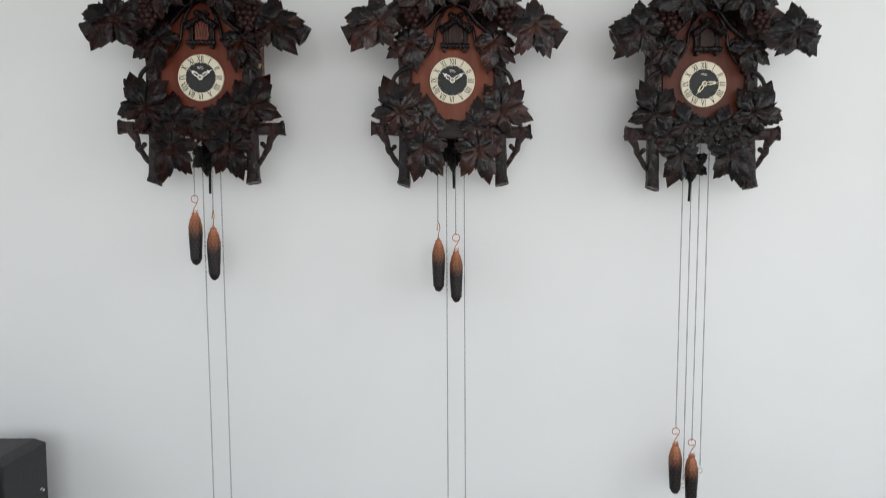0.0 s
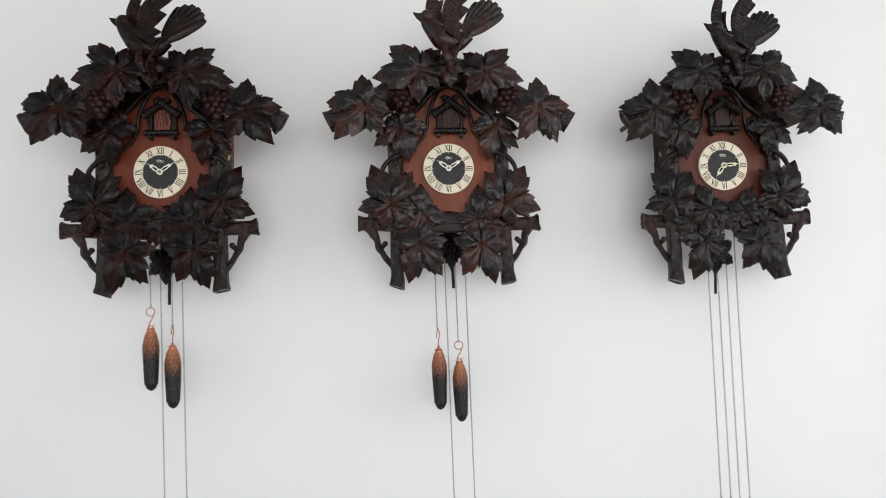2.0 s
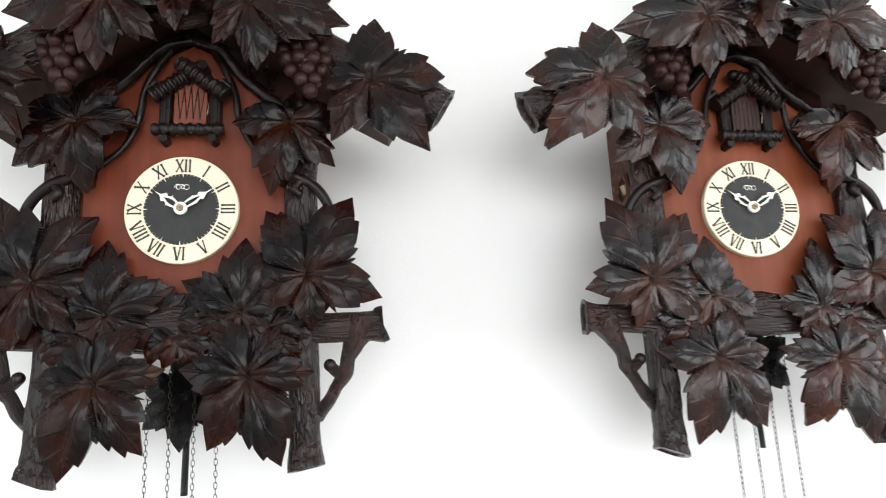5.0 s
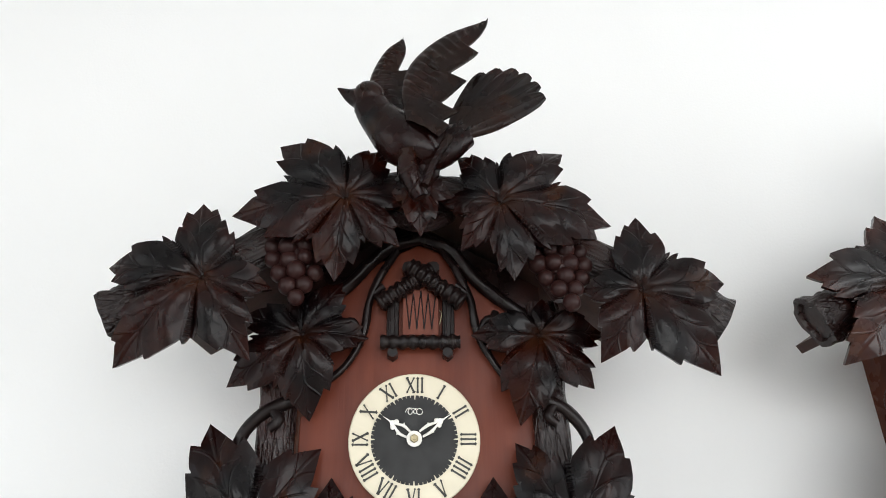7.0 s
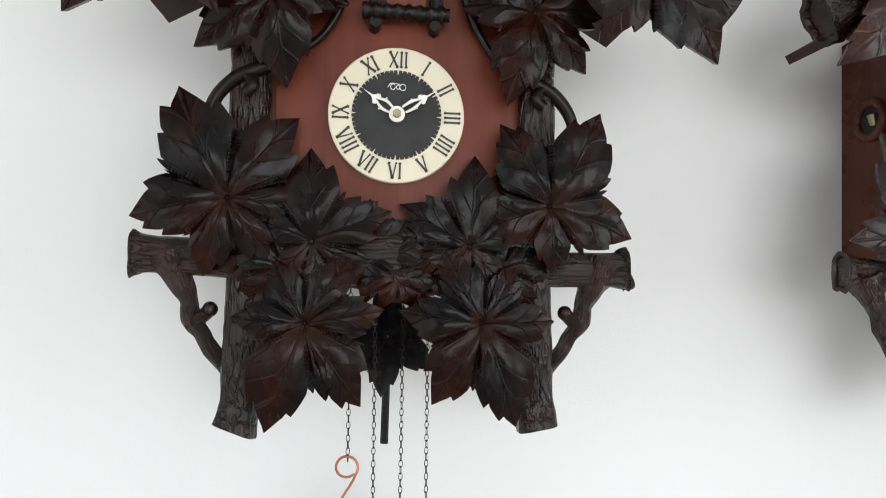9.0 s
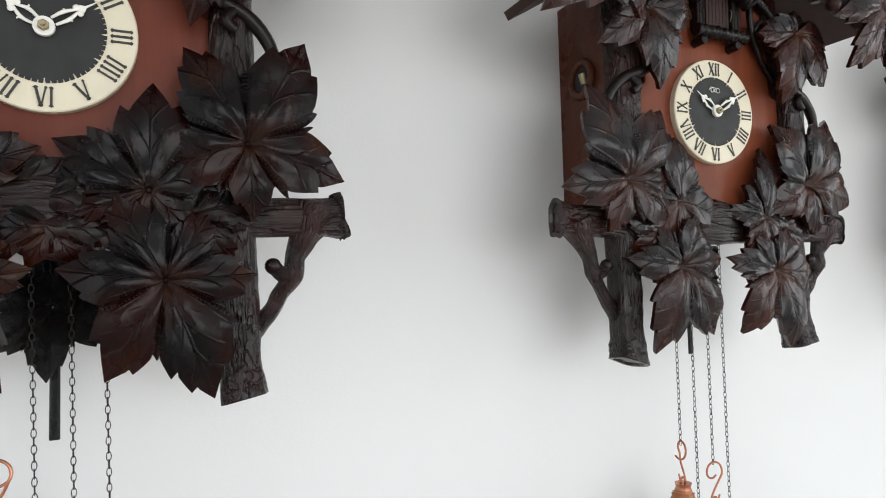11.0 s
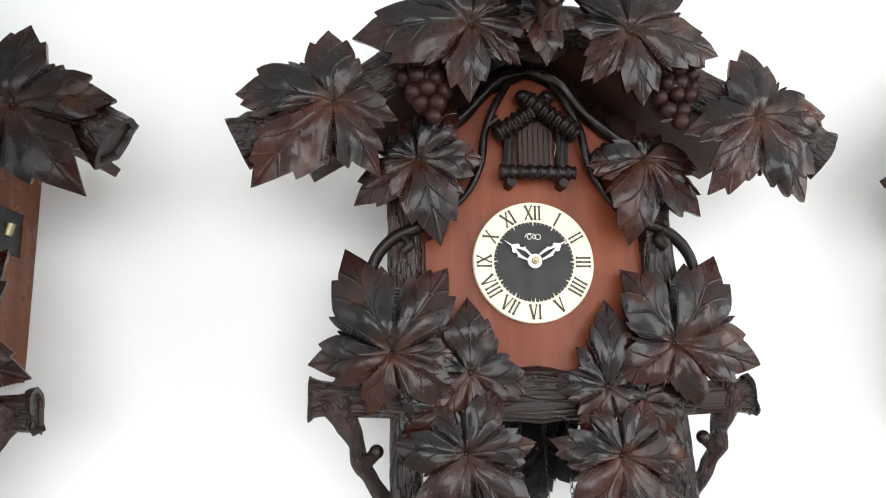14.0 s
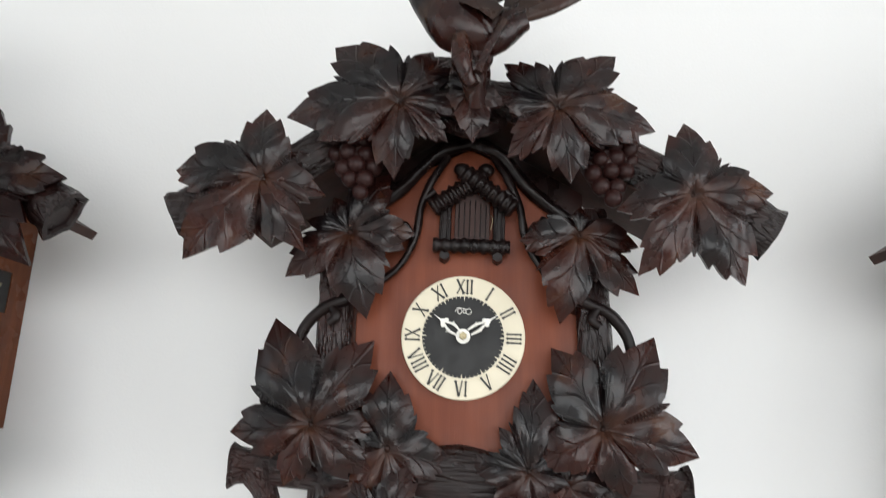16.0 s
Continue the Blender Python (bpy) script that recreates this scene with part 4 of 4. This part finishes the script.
structure("ceiling", block(Geo(), ROOM_L - 0.2, ROOM_R + 0.2, ROOM_B - 0.2, WALL_Y + 0.2, ROOM_H, ROOM_H + 0.2), MAT_CEIL, "plain white ceiling", "ceiling")

# ---- the three clocks ----
def set_of_leaves(outer_l, top_l, top_r, outer_r, inner_l, inner_r, mid_l, small_l, mid_r, small_r, low_l, low_r, fillers):
    """Names, depths and bosses of the twelve leaves; each comes as x, z and its lobes; fillers: which of the small ones between them it has."""
    kinds = ((outer_l, 0.066, "vine_leaf", 0.016), (top_l, 0.074, "vine_leaf", 0.016), (top_r, 0.076, "vine_leaf", 0.016), (outer_r, 0.066, "vine_leaf", 0.016),
             (inner_l, 0.026, "small_vine_leaf", 0.020), (inner_r, 0.026, "small_vine_leaf", 0.020), (mid_l, 0.016, "vine_leaf", 0.012), (small_l, 0.014, "small_vine_leaf", 0.010),
             (mid_r, 0.016, "vine_leaf", 0.012), (small_r, 0.014, "small_vine_leaf", 0.010), (low_l, 0.018, "vine_leaf", 0.016), (low_r, 0.018, "vine_leaf", 0.016))
    # smaller leaves that fill the carving over the crossbar and under the bird
    fill = ((-0.098, -0.142, 0.008, 30, 54, 85, 46, 160, 56, 225, 54, 290, 44), (-0.012, -0.134, 0.010, 20, 50, 75, 40, 125, 40, 190, 54, 250, 44, 310, 42),
            (0.026, -0.142, 0.008, 5, 54, 60, 44, 130, 44, 200, 52, 260, 42, 320, 42), (0.098, -0.142, 0.008, 20, 56, 95, 46, 150, 52, 250, 46, 315, 50), (0.006, 0.234, 0.078, 60, 36, 125, 38, 200, 34, 272, 52, 340, 36),
            (-0.030, -0.120, 0.006, 15, 52, 80, 42, 150, 50, 215, 54, 290, 56), (0.034, -0.121, 0.006, 30, 50, 100, 40, 165, 54, 245, 56, 320, 52), (0.004, -0.150, 0.009, 0, 46, 60, 42, 120, 44, 180, 46, 240, 34, 300, 34),
            (-0.128, -0.128, 0.004, 20, 60, 150, 44, 200, 46, 260, 40, 320, 52), (0.126, -0.128, 0.004, 20, 44, 90, 40, 160, 56, 225, 50, 290, 42))
    kinds += tuple((row[:2] + row[3:], row[2], "small_vine_leaf", 0.006) for row in (fill[k] for k in fillers))
    return [(row[0], row[1], depth, list(zip(row[2::2], row[3::2])), name, reach, 0.15 if depth > 0.015 else 0.10) for row, depth, name, reach in kinds]


leaves_west = set_of_leaves(
    (-0.199, 0.144, 98, 81, 172, 93, 228, 110, 302, 91, 351, 64),
    (-0.066, 0.223, 3, 62, 53, 70, 138, 94, 187, 112, 264, 84, 317, 71),
    (0.086, 0.216, 40, 88, 126, 67, 180, 54, 231, 62, 277, 81, 348, 111),
    (0.218, 0.127, 5, 84, 85, 78, 178, 56, 237, 81, 308, 103),
    (-0.109, 0.099, 56, 65, 105, 34, 160, 62, 215, 85, 277, 82, 357, 63),
    (0.124, 0.095, 1, 66, 81, 38, 178, 66, 255, 88, 314, 72),
    (-0.148, -0.082, 51, 94, 115, 107, 192, 86, 254, 72, 305, 66, 354, 64),
    (-0.074, -0.119, 22, 76, 92, 84, 158, 50, 226, 48, 282, 48, 332, 54),
    (0.143, -0.082, 61, 102, 122, 88, 199, 72, 274, 62, 341, 85),
    (0.069, -0.121, 25, 52, 87, 84, 150, 74, 200, 56, 252, 48, 312, 48),
    (-0.078, -0.192, 10, 70, 58, 74, 118, 62, 176, 64, 251, 102, 304, 89),
    (0.080, -0.191, 2, 68, 58, 60, 118, 74, 172, 74, 240, 85, 290, 99), range(10))
leaves_middle = set_of_leaves(
    (-0.199, 0.147, 94, 77, 173, 93, 226, 110, 301, 83, 346, 62),
    (-0.065, 0.225, 44, 77, 137, 95, 186, 115, 267, 78, 320, 62, 358, 62),
    (0.091, 0.218, 44, 83, 136, 71, 170, 60, 226, 70, 279, 76, 347, 97),
    (0.220, 0.132, 2, 76, 91, 76, 191, 72, 235, 95, 297, 96),
    (-0.118, 0.104, 58, 76, 117, 42, 164, 48, 216, 79, 283, 90, 359, 67),
    (0.117, 0.102, 86, 30, 185, 60, 257, 91, 314, 83, 349, 60),
    (-0.148, -0.089, 55, 100, 113, 112, 186, 80, 248, 61, 325, 76, 358, 64),
    (-0.072, -0.110, 90, 73, 150, 40, 231, 58, 285, 62, 344, 66),
    (0.135, -0.088, 58, 104, 121, 89, 209, 71, 289, 66, 345, 93),
    (0.064, -0.128, 30, 42, 86, 86, 125, 48, 173, 58, 237, 54, 319, 52),
    (-0.080, -0.185, 6, 68, 62, 70, 118, 50, 171, 70, 253, 101, 303, 96),
    (0.071, -0.193, 60, 62, 118, 52, 166, 70, 237, 89, 288, 102, 355, 71), (0, 3, 4))
leaves_east = set_of_leaves(
    (-0.197, 0.133, 10, 64, 93, 80, 174, 85, 227, 103, 292, 76),
    (-0.077, 0.220, 9, 68, 52, 63, 139, 87, 192, 104, 268, 75, 317, 72),
    (0.080, 0.224, 43, 70, 140, 60, 180, 64, 217, 75, 270, 82, 343, 95),
    (0.222, 0.128, 12, 72, 99, 79, 184, 83, 230, 85, 311, 88),
    (-0.120, 0.096, 5, 66, 62, 50, 166, 38, 221, 70, 284, 83),
    (0.116, 0.094, 7, 52, 101, 35, 183, 58, 264, 76, 321, 74),
    (-0.141, -0.081, 51, 88, 113, 100, 198, 76, 252, 66, 317, 71),
    (-0.050, -0.112, 15, 60, 108, 70, 160, 44, 209, 58, 279, 58, 325, 56),
    (0.133, -0.083, 60, 104, 122, 82, 201, 62, 290, 63, 348, 88),
    (0.042, -0.118, 20, 44, 66, 68, 159, 50, 210, 52, 270, 50, 327, 54),
    (-0.067, -0.192, 15, 56, 100, 44, 175, 62, 251, 101, 312, 74),
    (0.072, -0.194, 68, 55, 120, 50, 165, 66, 238, 83, 290, 102, 357, 62), range(5))

cuckoo_clock(-0.6655, 1.811, 1.668, "dark carved cuckoo clock with vine leaves and a red door", leaves_west, ((-0.117, 0.164), (0.143, 0.156)), (0.0, -0.005, 0.095),
             (305, 57), MAT_WHITE, (True, False, MAT_DOOR_RED, True, "reddish door with dark zigzag grooves"),
             ((-0.040, -0.12, -0.334, 0.001), (-0.016, -0.12, -1.44, 0.009), (0.011, -0.12, -0.378, 0.001), (0.035, -0.12, -1.44, 0.010)), (-0.004, -0.282), 0.8, apron=0.033)
cuckoo_clock(0.029, 1.832, 1.660, "reddish carved cuckoo clock with vine leaves and a plank door", leaves_middle, ((-0.112, 0.176), (0.139, 0.170)), (0.0, 0.006, 0.112),
             (305, 57), MAT_WHITE, (False, True, MAT_DOOR_DARK, False, "dark brown door with upright grooves", 1.08),
             ((-0.043, -0.12, -0.408, 0.0), (-0.018, -0.12, -1.44, 0.0), (0.008, -0.12, -0.440, 0.0), (0.033, -0.12, -1.44, 0.0)), (0.004, -0.262), 1.6, 1, round_holes=True, bar_ends=(-0.225, 0.224), side=0.128)
cuckoo_clock(0.7315, 1.832, 1.6465, "blackish carved cuckoo clock with vine leaves and low hanging weights", leaves_east, ((-0.110, 0.165), (0.128, 0.165)), (0.006, -0.006, 0.082, 0.91),
             (216, 85), MAT_CREAM, (False, False, MAT_DOOR_DARK, False, "black door with upright grooves", 1.15),
             ((-0.040, -0.12, -0.998, -0.0105), (-0.016, -0.12, -1.155, -0.0105), (0.008, -0.12, -1.032, -0.0105), (0.033, -0.12, -1.110, -0.0105)), (-0.014, -0.290), 0.3, 2,
             eaves=(-0.264, 0.281), bar_ends=(-0.215, 0.217), side=0.124)

# ---- the weights on the chains ----
for wx, wy, wz, turned, words in (
        (-0.705, 1.841, 1.345, 0, "fir cone weight below the clock with the red door"),
        (-0.654, 1.841, 1.301, 110, "lower fir cone weight below the clock with the red door"),
        (-0.013, 1.862, 1.262, 80, "fir cone weight below the clock with the plank door"),
        (0.038, 1.862, 1.230, 0, "lower fir cone weight below the clock with the plank door"),
        (0.681, 1.862, 0.657, 10, "fir cone weight hanging low on a long chain"),
        (0.729, 1.862, 0.623, 0, "fir cone weight hanging lowest on a long chain")):
    cone_weight(wx, wy, wz, 0.142, turned, words)


# ---- pull rings at the free chain ends ----
def pull_ring(x, y, z):
    g = Geo()
    tube(g, [(0.007 * math.cos(q), 0, 0.007 * math.sin(q)) for q in np.linspace(0, 2 * math.pi, 13)], [0.0008, 0.0008], 24, 8)
    tagged(part("pull_ring", g, MAT_BRASS, at=(x, y, z)), "thin brass wire ring at a chain's end", "chain ring", "rings at the chain ends")


for rx, ry, rz in ((-0.674, 1.841, 0.222), (-0.622, 1.841, 0.222), (0.012, 1.862, 0.213), (0.063, 1.862, 0.213), (0.705, 1.862, 0.483), (0.754, 1.862, 0.528)):
    pull_ring(rx, ry, rz)


# ---- black loudspeaker on the floor ----
def loudspeaker(x1, y1, top):
    """x1, y1: its right and back side; chamfered along the top."""
    root = tagged(new("loudspeaker"), "black floor-standing loudspeaker with chamfered top beside the wall", "loudspeaker")
    root.location = (x1 - 0.13, y1 - 0.10, 0)
    prism(g := Geo(), [(-0.13, 0.006), (0.13, 0.006), (0.13, top - 0.012), (0.098, top), (-0.098, top), (-0.13, top - 0.012)], -0.085, 0.10, 0.003)
    part("cabinet", g, MAT_BOX, root)
    prism(g := Geo(), [(-0.118, 0.03), (0.118, 0.03), (0.118, top - 0.045), (0.10, top - 0.03), (-0.10, top - 0.03), (-0.118, top - 0.045)], -0.100, -0.084, 0.004)
    part("front_grille", g, MAT_BOX_EDGE, root, "black fabric front grille")
    block(g := Geo(), 0.1295, 0.1312, 0.066, 0.076, top - 0.140, top - 0.137)
    part("label_bar", g, MAT_WHITE, root, "small pale printed bar")
    tube(g := Geo(), [(0.129, 0.080, top - 0.146), (0.1325, 0.080, top - 0.146)], [0.0036, 0.0032], 2, 12)
    part("round_mark", g, MAT_WHITE, root, "small white round mark")
    for fx in (-0.1, 0.1):
        for fy in (-0.06, 0.075):
            tube(g := Geo(), [(fx, fy, 0.0), (fx, fy, 0.008)], [0.014, 0.016], 2, 12)
            part("rubber_foot", g, MAT_BLACK, root)


loudspeaker(-1.164, 1.85, 0.641)
